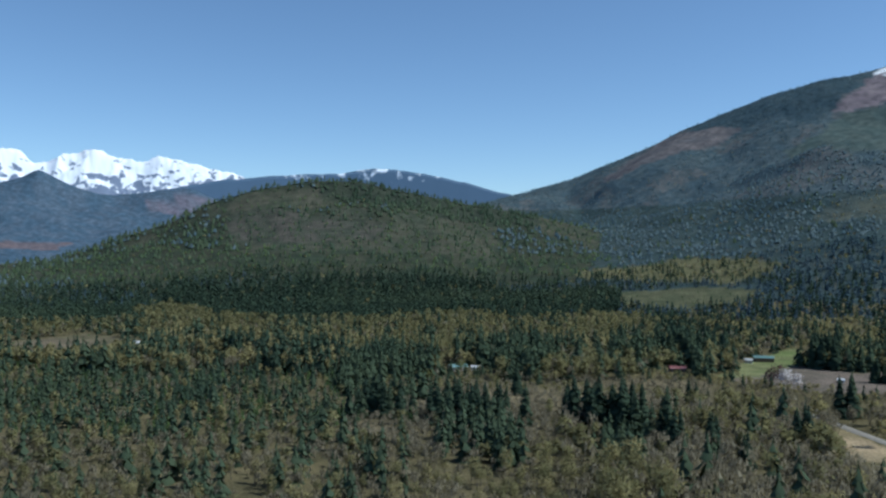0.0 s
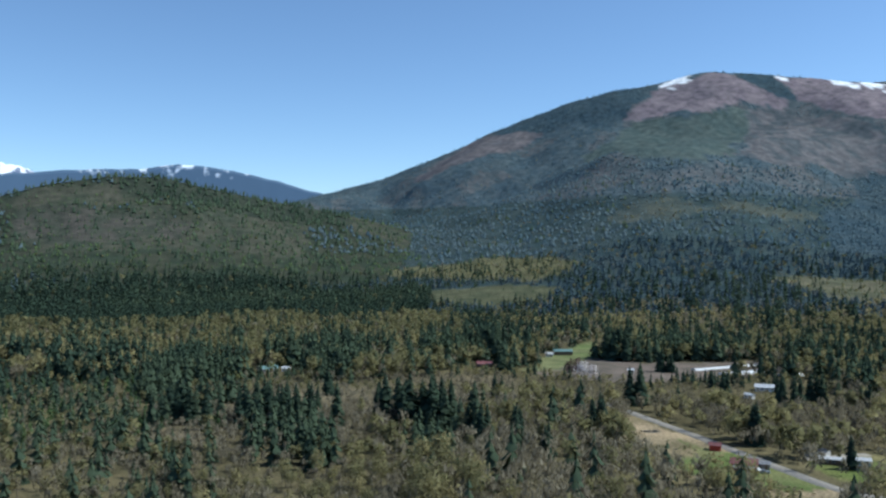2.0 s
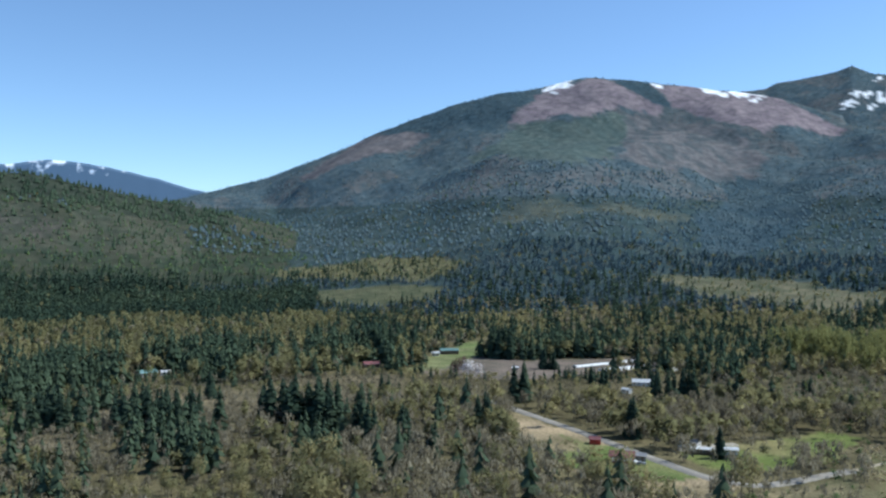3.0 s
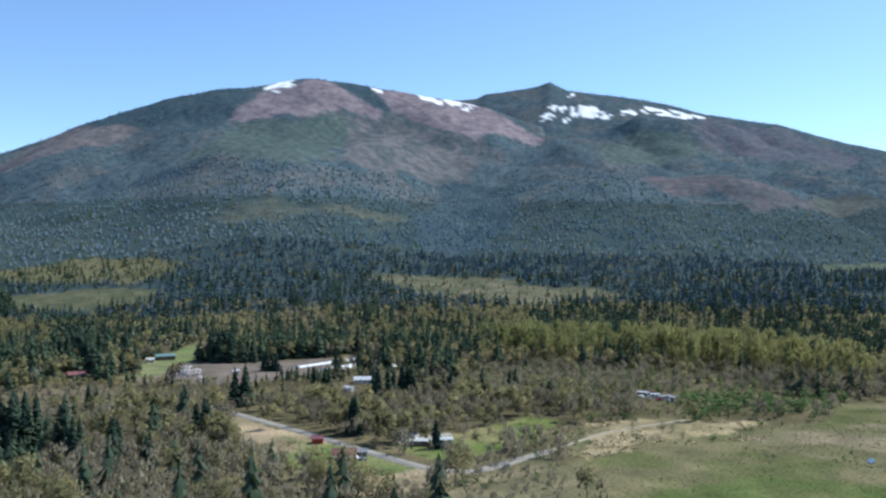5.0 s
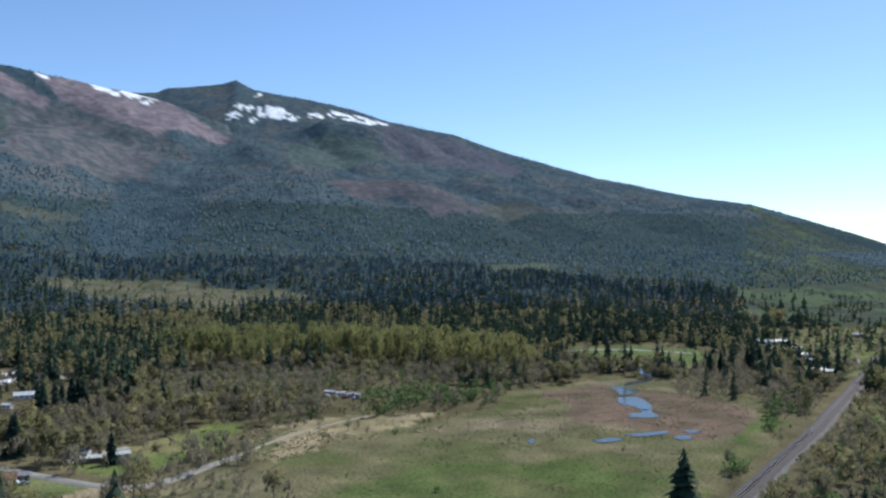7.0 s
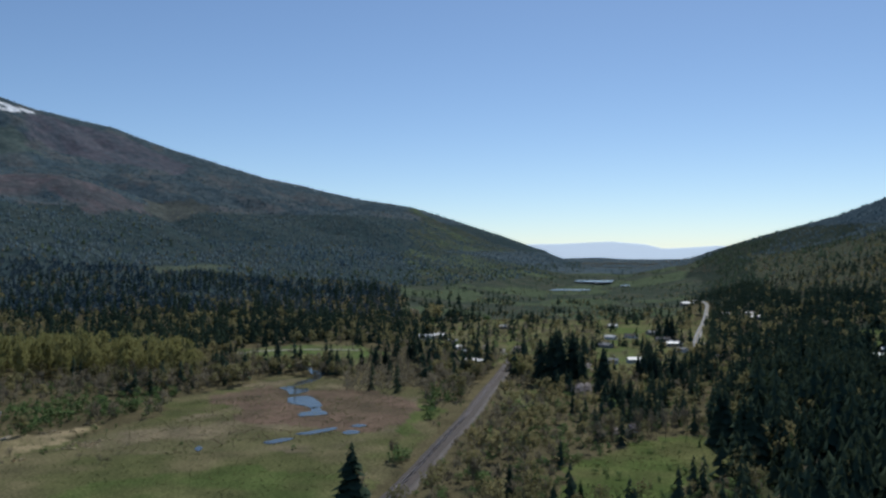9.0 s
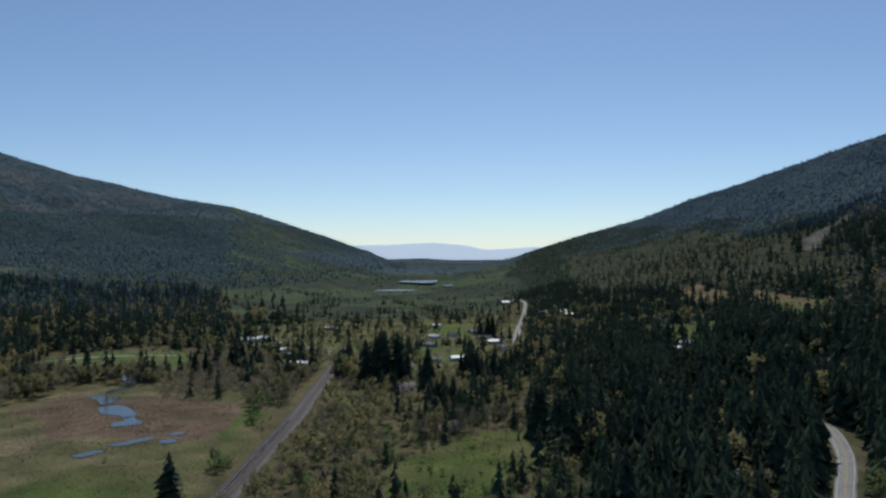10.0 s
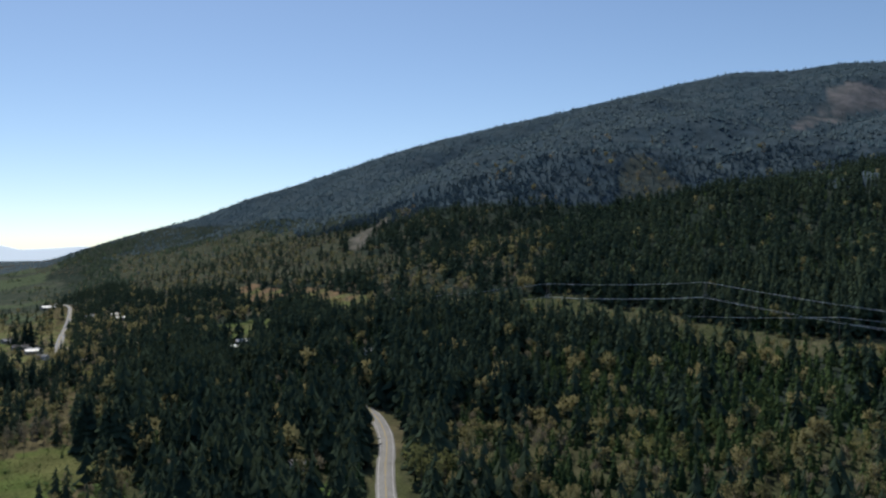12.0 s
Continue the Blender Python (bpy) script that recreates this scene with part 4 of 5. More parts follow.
    # plots on the valley floor
    for poly, rough, mix, k in (
        (PALE_SCRUB, 12, [("willow", 0.4), ("bare", 0.45), ("bud", 0.06)], 0.85), (SCRUB, 8, [("bud", 0.3), ("bare", 0.6)], 0.45), (OLIVE, 25, [("bud", 0.2), ("bare", 0.32), ("fir", 0.3)], 0.65), (GREEN_STRIP, 30, [("bud", 0.1)], 0.5), (PALE_WOOD, 60, [("bare", 0.36), ("bud", 0.14), ("fir", 0.22), ("alpine", 0.15)], 0.62), (LITTLE_FIELD, 10, [], 1), (COTTONWOODS, 16, [("gold", 0.5), ("bud", 0.15), ("bare", 0.2)], 1.0), (WILLOWS, 8, [("willow", 0.9)], 1.0), (MEADOW, 14, [("willow", 0.004)], 0.45), (STRAW, 14, [("willow", 0.12)], 0.6),
        (FAR_PASTURE, 10, [("bare", 0.05)], 0.7), (PLOUGH, 5, [], 1), (LAWN, 6, [], 1), (YARD, 8, [], 1), (GARDEN, 8, [("bare", 0.1), ("bud", 0.06)], 0.7),
        (LEA, 6, [("willow", 0.12), ("young", 0.02)], 0.5), (VILLAGE, 10, [("bare", 0.1), ("bud", 0.1), ("fir", 0.09), ("willow", 0.14)], 0.8), (TERRACE, 12, [("fir", 0.1), ("bare", 0.1)], 0.8),
        (CLEARING, 40, [("young", 0.22), ("bud", 0.24), ("fir", 0.06)], 0.5), (BRUSH, 6, [("willow", 0.3), ("bare", 0.6)], 0.48), (GLADE, 3, [], 1), (CUT_FIELD, 15, [("young", 0.22)], 0.35), (LEFT_FIELD, 15, [("willow", 0.06)], 0.5), (RAIL_EDGE, 4, [("bare", 0.4), ("willow", 0.2)], 0.55)):
        m = inside(poly, x, y, rough)
        put(m, mix)
        size[m] = k
    for plot in PADDOCKS:
        m = inside(plot, x, y, 5)
        put(m, [("bare", 0.03), ("willow", 0.05)])
        size[m] = 0.6
    for plot in DARK_HEDGES:
        m = inside(plot, x, y, 5)
        put(m, [("fir", 0.62), ("bare", 0.2), ("bud", 0.1)])
        size[m] = 0.62
    m = inside(THICKET, x, y, 9)
    put(m, [("bare", 0.85), ("fir", 0.05)])
    size[m] = 0.7
    for hb, hr in HOMES:
        hx, hy = spot(hb, hr)
        kind[np.hypot(x - hx, y - hy) < 14] = ""
        front = (np.abs(np.radians(b - hb)) * r < 14) & (r < hr) & (r > hr - 70)
        size[front] = np.minimum(size[front], 0.38)
    for line, gap in ((RAIL, 9), (LANE[:-3], 7), (TRACK, 2), (HIGHWAY, 11), (VILLAGE_ROAD[2:], 7)):
        kind[near_line(line, x, y) < gap] = ""
    kind[(tag == 3) | (z < -1)] = ""
    return kind, size


SHAPES = {
    "near": {"alpine": [conifer_shape(1, 6, 5, False)], "fir": [conifer_shape(k, 7, 4, True, 1.2) for k in range(5)], "young": [conifer_shape(20 + k, 6, 5, True, 1.15, 0.05) for k in range(5)],
             "bare": [crown_shape(k, 58, 0.105, 0.28, 0.08, 6, 2.4, 0.4) for k in range(6)], "bud": [crown_shape(10 + k, 56, 0.10) for k in range(6)],
             "gold": [crown_shape(30 + k, 100, 0.075, 0.24, 0.08, 7, 1.8, 0.5) for k in range(5)], "willow": [crown_shape(40 + k, 60, 0.10, 0.36, 0.0) for k in range(5)]},
    "mid": {"fir": [conifer_shape(50 + k, 5, 4, False, 1.35, 0.1) for k in range(5)], "young": [conifer_shape(60 + k, 4, 4, False, 1.45, 0.05) for k in range(5)],
            "alpine": [conifer_shape(65 + k, 4, 4, False, 1.25, 0.05) for k in range(4)], "bare": [crown_shape(70 + k, 20, 0.15, 0.30, 0.12, 6, 1.2, 0.65) for k in range(6)], "bud": [crown_shape(80 + k, 20, 0.16) for k in range(6)],
            "gold": [crown_shape(90 + k, 26, 0.12, 0.22, 0.15, 6, 1.5) for k in range(5)], "willow": [crown_shape(95 + k, 20, 0.17, 0.36, 0.0) for k in range(5)]},
    "far": {"fir": [cone_shape(k) for k in range(8)], "young": [cone_shape(10 + k, 5, 0.24) for k in range(8)],
            "alpine": [cone_shape(30 + k) for k in range(8)], "bare": [crown_shape(110 + k, 9, 0.24) for k in range(6)], "bud": [crown_shape(120 + k, 9, 0.25) for k in range(6)],
            "gold": [crown_shape(130 + k, 9, 0.2, 0.2) for k in range(5)], "willow": [crown_shape(140 + k, 8, 0.28, 0.36, 0.0) for k in range(5)]},
}
SINGLE = 395.0  # trees nearer than this stand as things of their own
single_trees = []
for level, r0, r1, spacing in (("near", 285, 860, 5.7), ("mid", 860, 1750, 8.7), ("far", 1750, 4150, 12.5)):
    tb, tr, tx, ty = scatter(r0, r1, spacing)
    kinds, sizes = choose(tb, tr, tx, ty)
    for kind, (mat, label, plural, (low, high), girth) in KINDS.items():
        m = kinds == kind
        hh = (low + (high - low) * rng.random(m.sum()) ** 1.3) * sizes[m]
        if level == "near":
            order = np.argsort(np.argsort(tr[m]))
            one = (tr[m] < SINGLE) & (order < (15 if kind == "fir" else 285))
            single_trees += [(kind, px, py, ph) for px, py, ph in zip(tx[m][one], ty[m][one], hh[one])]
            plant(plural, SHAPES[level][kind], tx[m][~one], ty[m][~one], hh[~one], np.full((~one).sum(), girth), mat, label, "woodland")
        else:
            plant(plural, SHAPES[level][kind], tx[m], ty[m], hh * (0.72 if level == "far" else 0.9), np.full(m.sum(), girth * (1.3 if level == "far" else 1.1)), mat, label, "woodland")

# trees that stand singly nearest the drone: trunk and crown, a few shapes of each kind
TREE_LABELS = {"fir": "tall dark green fir tree with drooping boughs", "young": "young bright green conifer with dense boughs", "bare": "leafless grey-brown alder with a haze of fine twigs",
               "bud": "broadleaf tree in yellow-green spring bud", "gold": "tall cottonwood with golden spring leaves", "willow": "low rounded light green willow bush"}
TREE_NAMES = {"fir": "fir_tree", "young": "young_conifer", "bare": "alder_tree", "bud": "maple_tree", "gold": "cottonwood_tree", "willow": "willow_bush"}


def tree_patterns(kind, count=5):
    made = []
    for k in range(count):
        conifer = kind in ("fir", "young")
        if conifer:
            v, f, nv = conifer_shape(300 + k, 13 if kind == "fir" else 10, 8, True, 1.0 if kind == "fir" else 1.2, 0.1)
        else:
            low, wide = (0.0, 0.36) if kind == "willow" else (0.25, 0.32)
            bare = kind == "bare"
            v, f, nv = crown_shape(320 + k, 230 if bare else 190, 0.05 if kind != "willow" else 0.065, wide, 0.1 if bare else low, 8, 2.4 if bare else 0.0, 0.36 if bare else 0.8)
        crown = fast_mesh(kind + " crown", v, f, KINDS[kind][0], np.zeros(len(v)), nv)
        wv, wf = wood_shape(340 + k, conifer)
        trunk = bpy.data.meshes.new(kind + " trunk")
        trunk.from_pydata(wv, [], wf)
        trunk.materials.append(DARK_BARK if conifer else BARK)
        made.append((trunk, crown))
    return made


def single_tree(kind, x, y, height, patterns, girth=None, label=None, name=None, group=None):
    trunk, crown = patterns[rng.integers(0, len(patterns))]
    root = new(name or TREE_NAMES[kind])
    g = height * (girth or KINDS[kind][4])
    root.location = (x, y, float(land_at(x, y)) - 0.15)
    root.rotation_euler = (0, 0, float(rng.uniform(0, 6.28)))
    root.scale = (g, g, height)
    for part_name, me in (("trunk", trunk), ("crown", crown)):
        new(part_name, me).parent = root
    return tagged(root, label or TREE_LABELS[kind], "tree", group or TREE_NAMES[kind].replace("_", " ") + "s near the drone")


PATTERNS = {kind: tree_patterns(kind) for kind in KINDS}
count = {}
for kind, px, py, ph in sorted(single_trees, key=lambda q: q[1] ** 2 + q[2] ** 2):
    count[kind] = count.get(kind, 0) + 1
    single_tree(kind, px, py, float(ph), PATTERNS[kind])

# ---- chosen trees: stands and single firs by plan ----
# bearing, distance, spread, how many, least and most height
EAST_STANDS = [
    (0.8, 505, 16, 9, 14, 20), (3.0, 495, 12, 6, 14, 20), (4.9, 600, 3, 2, 18, 21), (-4.5, 520, 12, 6, 13, 18), (10.8, 485, 13, 9, 17, 25),
    (13.0, 470, 9, 6, 16, 23), (8.4, 530, 6, 3, 12, 16), (15.2, 440, 5, 3, 14, 19), (17.2, 445, 3, 2, 14, 17), (19.6, 418, 3, 1, 12, 14),
    (22.6, 455, 3, 2, 16, 20), (16.4, 590, 4, 3, 12, 17), (25.2, 572, 5, 4, 23, 29), (15.6, 815, 17, 16, 26, 34),
]
FARM_STANDS = [
    (24.1, 815, 14, 14, 26, 33), (26.7, 730, 4, 3, 17, 22), (27.4, 728, 3, 2, 14, 17), (32.7, 470, 3, 3, 20, 26), (34.2, 600, 7, 5, 17, 24),
    (36.0, 605, 7, 5, 17, 24), (30.4, 640, 6, 4, 12, 17), (31.4, 690, 6, 4, 7, 10), (33.3, 725, 4, 3, 8, 11), (37.9, 436, 2, 1, 15, 16),
    (45.6, 566, 3, 2, 14, 16), (46.4, 566, 2, 1, 15, 16), (43.5, 640, 5, 3, 12, 15), (38.8, 590, 6, 3, 16, 22),
]
SOUTH_STANDS = [
    (74.9, 333, 1, 1, 27.5, 28), (88.2, 655, 13, 11, 36, 45), (91.3, 640, 8, 6, 24, 32), (80.2, 740, 6, 3, 16, 22), (79, 800, 8, 4, 18, 24),
    (94.4, 700, 10, 8, 18, 26), (95.4, 1030, 6, 4, 26, 32), (92.5, 590, 14, 12, 11, 18), (85.6, 355, 6, 3, 12, 18), (100.6, 430, 6, 4, 30, 36),
    (99.2, 470, 3, 3, 28, 33), (76.2, 760, 9, 6, 14, 20), (50, 800, 8, 5, 20, 26), (58, 830, 10, 6, 20, 27),
]
for sb, sr, spread, many, low, high in EAST_STANDS + FARM_STANDS + SOUTH_STANDS:
    cx, cy = spot(sb, sr)
    if sb < 24 and sr < 560:
        many, spread = many * 2, spread * 1.25
    for k in range(many):
        single_tree("fir", cx + rng.normal(0, spread * 0.6), cy + rng.normal(0, spread * 0.8), float(rng.uniform(low, high)) * (1.3 if sb < 24 and sr < 560 else 1.0), PATTERNS["fir"], 2.0 if sr < 340 else 1.7 if many < 3 else 1.5, group="fir trees of the valley floor")


def bloom_pattern(mat, seed):
    v, f, nv = crown_shape(seed, 240, 0.05, 0.42, 0.12, 8)
    crown = fast_mesh("bloom crown", v, f, mat, np.zeros(len(v)), nv)
    wv, wf = wood_shape(seed, False)
    trunk = bpy.data.meshes.new("bloom trunk")
    trunk.from_pydata(wv, [], wf)
    trunk.materials.append(BARK)
    return [(trunk, crown)]


WHITE_BLOOM, PLUM_LEAF = bloom_pattern(BLOSSOM, 401), bloom_pattern(PLUM, 402)
for tb, tr, th in ((21.9, 668, 15), (22.5, 664, 13), (89.9, 600, 11), (90.4, 610, 10), (92.2, 470, 7), (93.2, 478, 8), (91.2, 465, 7), (83.7, 860, 9), (84.9, 830, 9), (90.5, 730, 8)):
    single_tree("bare", *spot(tb, tr), th, WHITE_BLOOM, 1.1, "fruit tree covered in white spring blossom", "blossom_tree", "blossoming fruit trees")
for tb, tr, th in ((21.1, 690, 14), (21.5, 686, 16), (20.8, 686, 11)):
    single_tree("bare", *spot(tb, tr), th, PLUM_LEAF, 0.9, "ornamental plum tree with dark red leaves", "plum_tree", "dark red plum trees")
for tb, tr, th in ((86.0, 668, 20), (85.6, 705, 18), (85.2, 740, 19), (1.2, 690, 13), (-1.0, 640, 12), (119.9, 352, 22), (120.6, 345, 20), (119.6, 372, 19), (121.5, 360, 18), (96.7, 760, 14), (99.0, 700, 13)):
    single_tree("gold", *spot(tb, tr), th, PATTERNS["gold"], 1.05, "broad golden-leaved maple in spring", "golden_maple", "golden maples")

# gaunt leafless trees along the marsh edge
for k in range(46):
    u = k / 45
    db, dr = 57.5 + 11.5 * u + rng.normal(0, 0.5), 650 + 105 * u + rng.normal(0, 22)
    single_tree("bare", *spot(db, dr), float(rng.uniform(13, 21)), PATTERNS["bare"], 0.55, "gaunt leafless grey tree at the marsh edge", "dead_tree", "gaunt trees at the marsh edge")

# round bushes in the straw at the meadow's edge
for tb, tr, th in ((50.9, 496, 6), (52.8, 488, 7), (53.4, 492, 6), (54.1, 478, 5), (57.9, 455, 3.5), (59.1, 444, 4.5), (59.5, 441, 4), (49.9, 505, 6), (48.9, 498, 7), (51.6, 463, 4)):
    single_tree("bare", *spot(tb, tr), th, PATTERNS["bare"], 1.7, "round leafless brown bush in straw-coloured grass", "brown_bush", "round bushes at the meadow's edge")

# slim trees in a row above the small clearing
for k in range(24):
    u = k / 23
    single_tree("bare", *spot(90.6 + 6.6 * u + rng.normal(0, 0.15), 452 + 55 * u + rng.normal(0, 7)), float(rng.uniform(12, 18)), PATTERNS["bare"], 0.5, "slim upright tree in a row with pale bark", "slim_tree", "slim trees above the clearing")

# ---- building helpers ----
def part(name, bm, mat, parent, label=""):
    me = bpy.data.meshes.new(name)
    bm.to_mesh(me)
    bm.free()
    me.materials.append(mat)
    ob = new(name, me)
    ob.parent = parent
    return tagged(ob, label)


def block(sx, sy, sz, x=0, y=0, z=0, bevel=0.0):
    """A box of that size standing on z, its sharp edges eased."""
    bm = bmesh.new()
    bmesh.ops.create_cube(bm, size=1, matrix=Matrix.Translation((x, y, z + sz / 2)) @ Matrix.Diagonal((sx, sy, sz, 1)))
    if bevel:
        bmesh.ops.bevel(bm, geom=bm.edges[:], offset=bevel, segments=1, affect="EDGES")
    return bm


def prism(profile, length, axis="x"):
    """A profile of (across, up) corners drawn out along x, centred."""
    bm = bmesh.new()
    ends = []
    for s in (-length / 2, length / 2):
        ends.append([bm.verts.new((s, u, w)) for u, w in profile])
    n = len(profile)
    bm.faces.new(ends[0][::-1])
    bm.faces.new(ends[1])
    for k in range(n):
        bm.faces.new((ends[0][k], ends[0][(k + 1) % n], ends[1][(k + 1) % n], ends[1][k]))
    bmesh.ops.recalc_face_normals(bm, faces=bm.faces[:])
    return bm


def cylinder(r0, r1, p0, p1, sides=8):
    v, f = [], []
    tube(v, f, p0, p1, r0, r1, sides)
    bm = bmesh.new()
    vs = [bm.verts.new(p) for p in v]
    for q in f:
        bm.faces.new([vs[k] for k in q])
    bm.faces.new(vs[:sides][::-1])
    bm.faces.new(vs[sides:])
    return bm


WHITE_WALL = surface("white painted boards", (0.76, 0.75, 0.72), (0.62, 0.61, 0.58), 3.0)
GREY_WALL = surface("grey weathered boards", (0.34, 0.33, 0.31), (0.24, 0.23, 0.21), 2.0)
RED_WALL = surface("red barn boards", (0.32, 0.07, 0.055), (0.22, 0.05, 0.045), 2.0)
BROWN_WALL = surface("brown boards", (0.2, 0.14, 0.1), (0.13, 0.09, 0.065), 2.0)
RED_ROOF = surface("dull red roofing", (0.24, 0.085, 0.085), (0.15, 0.06, 0.065), 2.5)
GREY_ROOF = surface("grey shingles", (0.27, 0.27, 0.28), (0.18, 0.18, 0.19), 2.0)
PALE_ROOF = surface("pale metal roofing", (0.58, 0.58, 0.58), (0.44, 0.45, 0.46), 3.0, 0.5)
GREEN_ROOF = surface("blue-green metal roofing", (0.16, 0.27, 0.25), (0.11, 0.2, 0.19), 3.0, 0.5)
DARK_ROOF = surface("dark shingles", (0.09, 0.085, 0.085), (0.055, 0.05, 0.05), 2.0)
GLASS = surface("window glass", (0.05, 0.06, 0.07), (0.03, 0.035, 0.04), 2.0, 0.08)
TRIM = surface("white trim", (0.75, 0.74, 0.71), (0.66, 0.65, 0.62), 1.0)
PLASTIC = surface("white greenhouse film", (0.82, 0.82, 0.8), (0.66, 0.66, 0.64), 5.0, 0.4)
STEEL = surface("galvanised steel", (0.6, 0.61, 0.62), (0.45, 0.46, 0.48), 1.0, 0.4, metal=0.3)
WIRE = surface("bright aluminium cable", (0.8, 0.81, 0.82), (0.7, 0.71, 0.72), 4.0, 0.4)
POLE = surface("weathered pole wood", (0.26, 0.22, 0.18), (0.16, 0.13, 0.105), 1.5)
RUBBER = surface("tyre rubber", (0.03, 0.03, 0.03), (0.02, 0.02, 0.02), 0.5)
ASPHALT = surface("old sunlit asphalt", (0.27, 0.26, 0.245), (0.2, 0.19, 0.18), 8.0, 0.85)
GRAVEL = surface("pale gravel", (0.4, 0.36, 0.29), (0.27, 0.24, 0.19), 4.0)
BALLAST = surface("railway ballast", (0.095, 0.072, 0.06), (0.058, 0.045, 0.038), 3.0, fine=0.4, bump=0.6)
SLEEPER = surface("tarred sleeper wood", (0.1, 0.08, 0.065), (0.06, 0.05, 0.04), 0.6)
RAIL_STEEL = surface("worn rail steel", (0.3, 0.26, 0.24), (0.2, 0.17, 0.155), 2.0, 0.45, metal=0.3)
LINE_WHITE = surface("white road paint", (0.72, 0.72, 0.7), (0.55, 0.55, 0.53), 2.0)
LINE_YELLOW = surface("yellow road paint", (0.6, 0.42, 0.06), (0.45, 0.32, 0.06), 2.0)
CONCRETE = surface("pale concrete", (0.5, 0.49, 0.46), (0.38, 0.37, 0.35), 2.0)


def anchor(name, bearing, r, turn, label, category, group="", lift=0.0, compass=False):
    root = new(name)
    x, y = spot(bearing, r)
    # buildings are turned by 60 when their long side faces the drone
    root.matrix_world = pose(x, y, float(land_at(x, y)) + lift, 0, 0, turn if compass else turn - 60 - bearing)
    return tagged(root, label, category, group)


def house(bearing, r, turn, length, width, height, wall, roof, label, name="house", pitch=0.42, windows=3, chimney=False, category="house", doors=1, group="houses of the valley"):
    """Walls with gables, two roof slopes, door, windows with frames and panes, maybe a chimney."""
    root = anchor(name, bearing, r, turn, label, category, group)
    rise, eave, thick = width / 2 * pitch, 0.5, 0.18
    part("wall", prism([(-width / 2, -0.6), (width / 2, -0.6), (width / 2, height), (0, height + rise), (-width / 2, height)], length), wall, root)
    for side in (-1, 1):
        out = width / 2 + eave
        low = height - eave * pitch
        prof = [(0, height + rise + 0.05), (side * out, low + 0.05), (side * out, low + 0.05 + thick), (0, height + rise + 0.05 + thick)]
        slope = part("roof", prism(prof, length + 0.9), roof, root)
        part("gutter", block(length + 0.9, 0.14, 0.14, 0, side * (out + 0.07), low), TRIM, slope)
    for k in range(windows):
        x = -length / 2 + length * (k + 0.5) / windows
        if k == windows // 2 and doors:
            door = part("door", block(1.0, 0.08, 2.05, x, -width / 2 - 0.04, 0.05, 0.02), BROWN_WALL, root)
            part("handle", block(0.06, 0.06, 0.14, x + 0.38, -width / 2 - 0.11, 1.0), STEEL, door)
        else:
            w = part("window", block(1.5, 0.07, 1.2, x, -width / 2 - 0.035, height * 0.42, 0.02), TRIM, root)
            part("pane", block(1.28, 0.04, 0.98, x, -width / 2 - 0.08, height * 0.42 + 0.11), GLASS, w)
        w = part("window", block(1.3, 0.07, 1.1, x, width / 2 + 0.035, height * 0.42, 0.02), TRIM, root)
        part("pane", block(1.08, 0.04, 0.88, x, width / 2 + 0.08, height * 0.42 + 0.11), GLASS, w)
    for end in (-1, 1):
        w = part("window", block(0.07, 1.4, 1.1, end * (length / 2 + 0.035), 0, height * 0.45, 0.02), TRIM, root)
        part("pane", block(0.04, 1.18, 0.88, end * (length / 2 + 0.08), 0, height * 0.45 + 0.11), GLASS, w)
    if chimney:
        c = part("chimney", block(0.8, 0.8, rise + 1.2, length * 0.25, 0, height + rise * 0.6, 0.03), BROWN_WALL, root)
        part("chimney_cap", block(1.0, 1.0, 0.15, length * 0.25, 0, height + rise * 1.6 + 1.2), CONCRETE, c)
    return root


def barn(bearing, r, turn, length, width, height, wall, roof, label, pitch=0.5, lean_to=True, name="barn"):
    root = anchor(name, bearing, r, turn, label, "barn", "barns and sheds")
    rise = width / 2 * pitch
    part("wall", prism([(-width / 2, -0.6), (width / 2, -0.6), (width / 2, height), (0, height + rise), (-width / 2, height)], length), wall, root)
    for side in (-1, 1):
        out = width / 2 + 0.4
        low = height - 0.4 * pitch
        part("roof", prism([(0, height + rise + 0.04), (side * out, low + 0.04), (side * out, low + 0.2), (0, height + rise + 0.2)], length + 0.8), roof, root)
    part("ridge_cap", block(length + 0.8, 0.4, 0.1, 0, 0, height + rise + 0.18), roof, root)
    for end in (-1, 1):
        d = part("barn_door", block(0.1, width * 0.4, height * 0.8, end * (length / 2 + 0.05), 0, 0.05), GREY_WALL, root)
        part("crossbar", block(0.05, width * 0.4, 0.18, end * (length / 2 + 0.12), 0, height * 0.45), TRIM, d)
    if lean_to:
        part("lean_to_roof", prism([(-width / 2 - 0.05, height * 0.8), (-width / 2 - 3.0, height * 0.55), (-width / 2 - 3.0, height * 0.55 + 0.15), (-width / 2 - 0.05, height * 0.8 + 0.15)], length * 0.8), GREY_ROOF, root)
        for k in (-1, 0, 1):
            part("post", block(0.18, 0.18, height * 0.56, k * length * 0.36, -width / 2 - 2.8, 0), POLE, root)
    return root


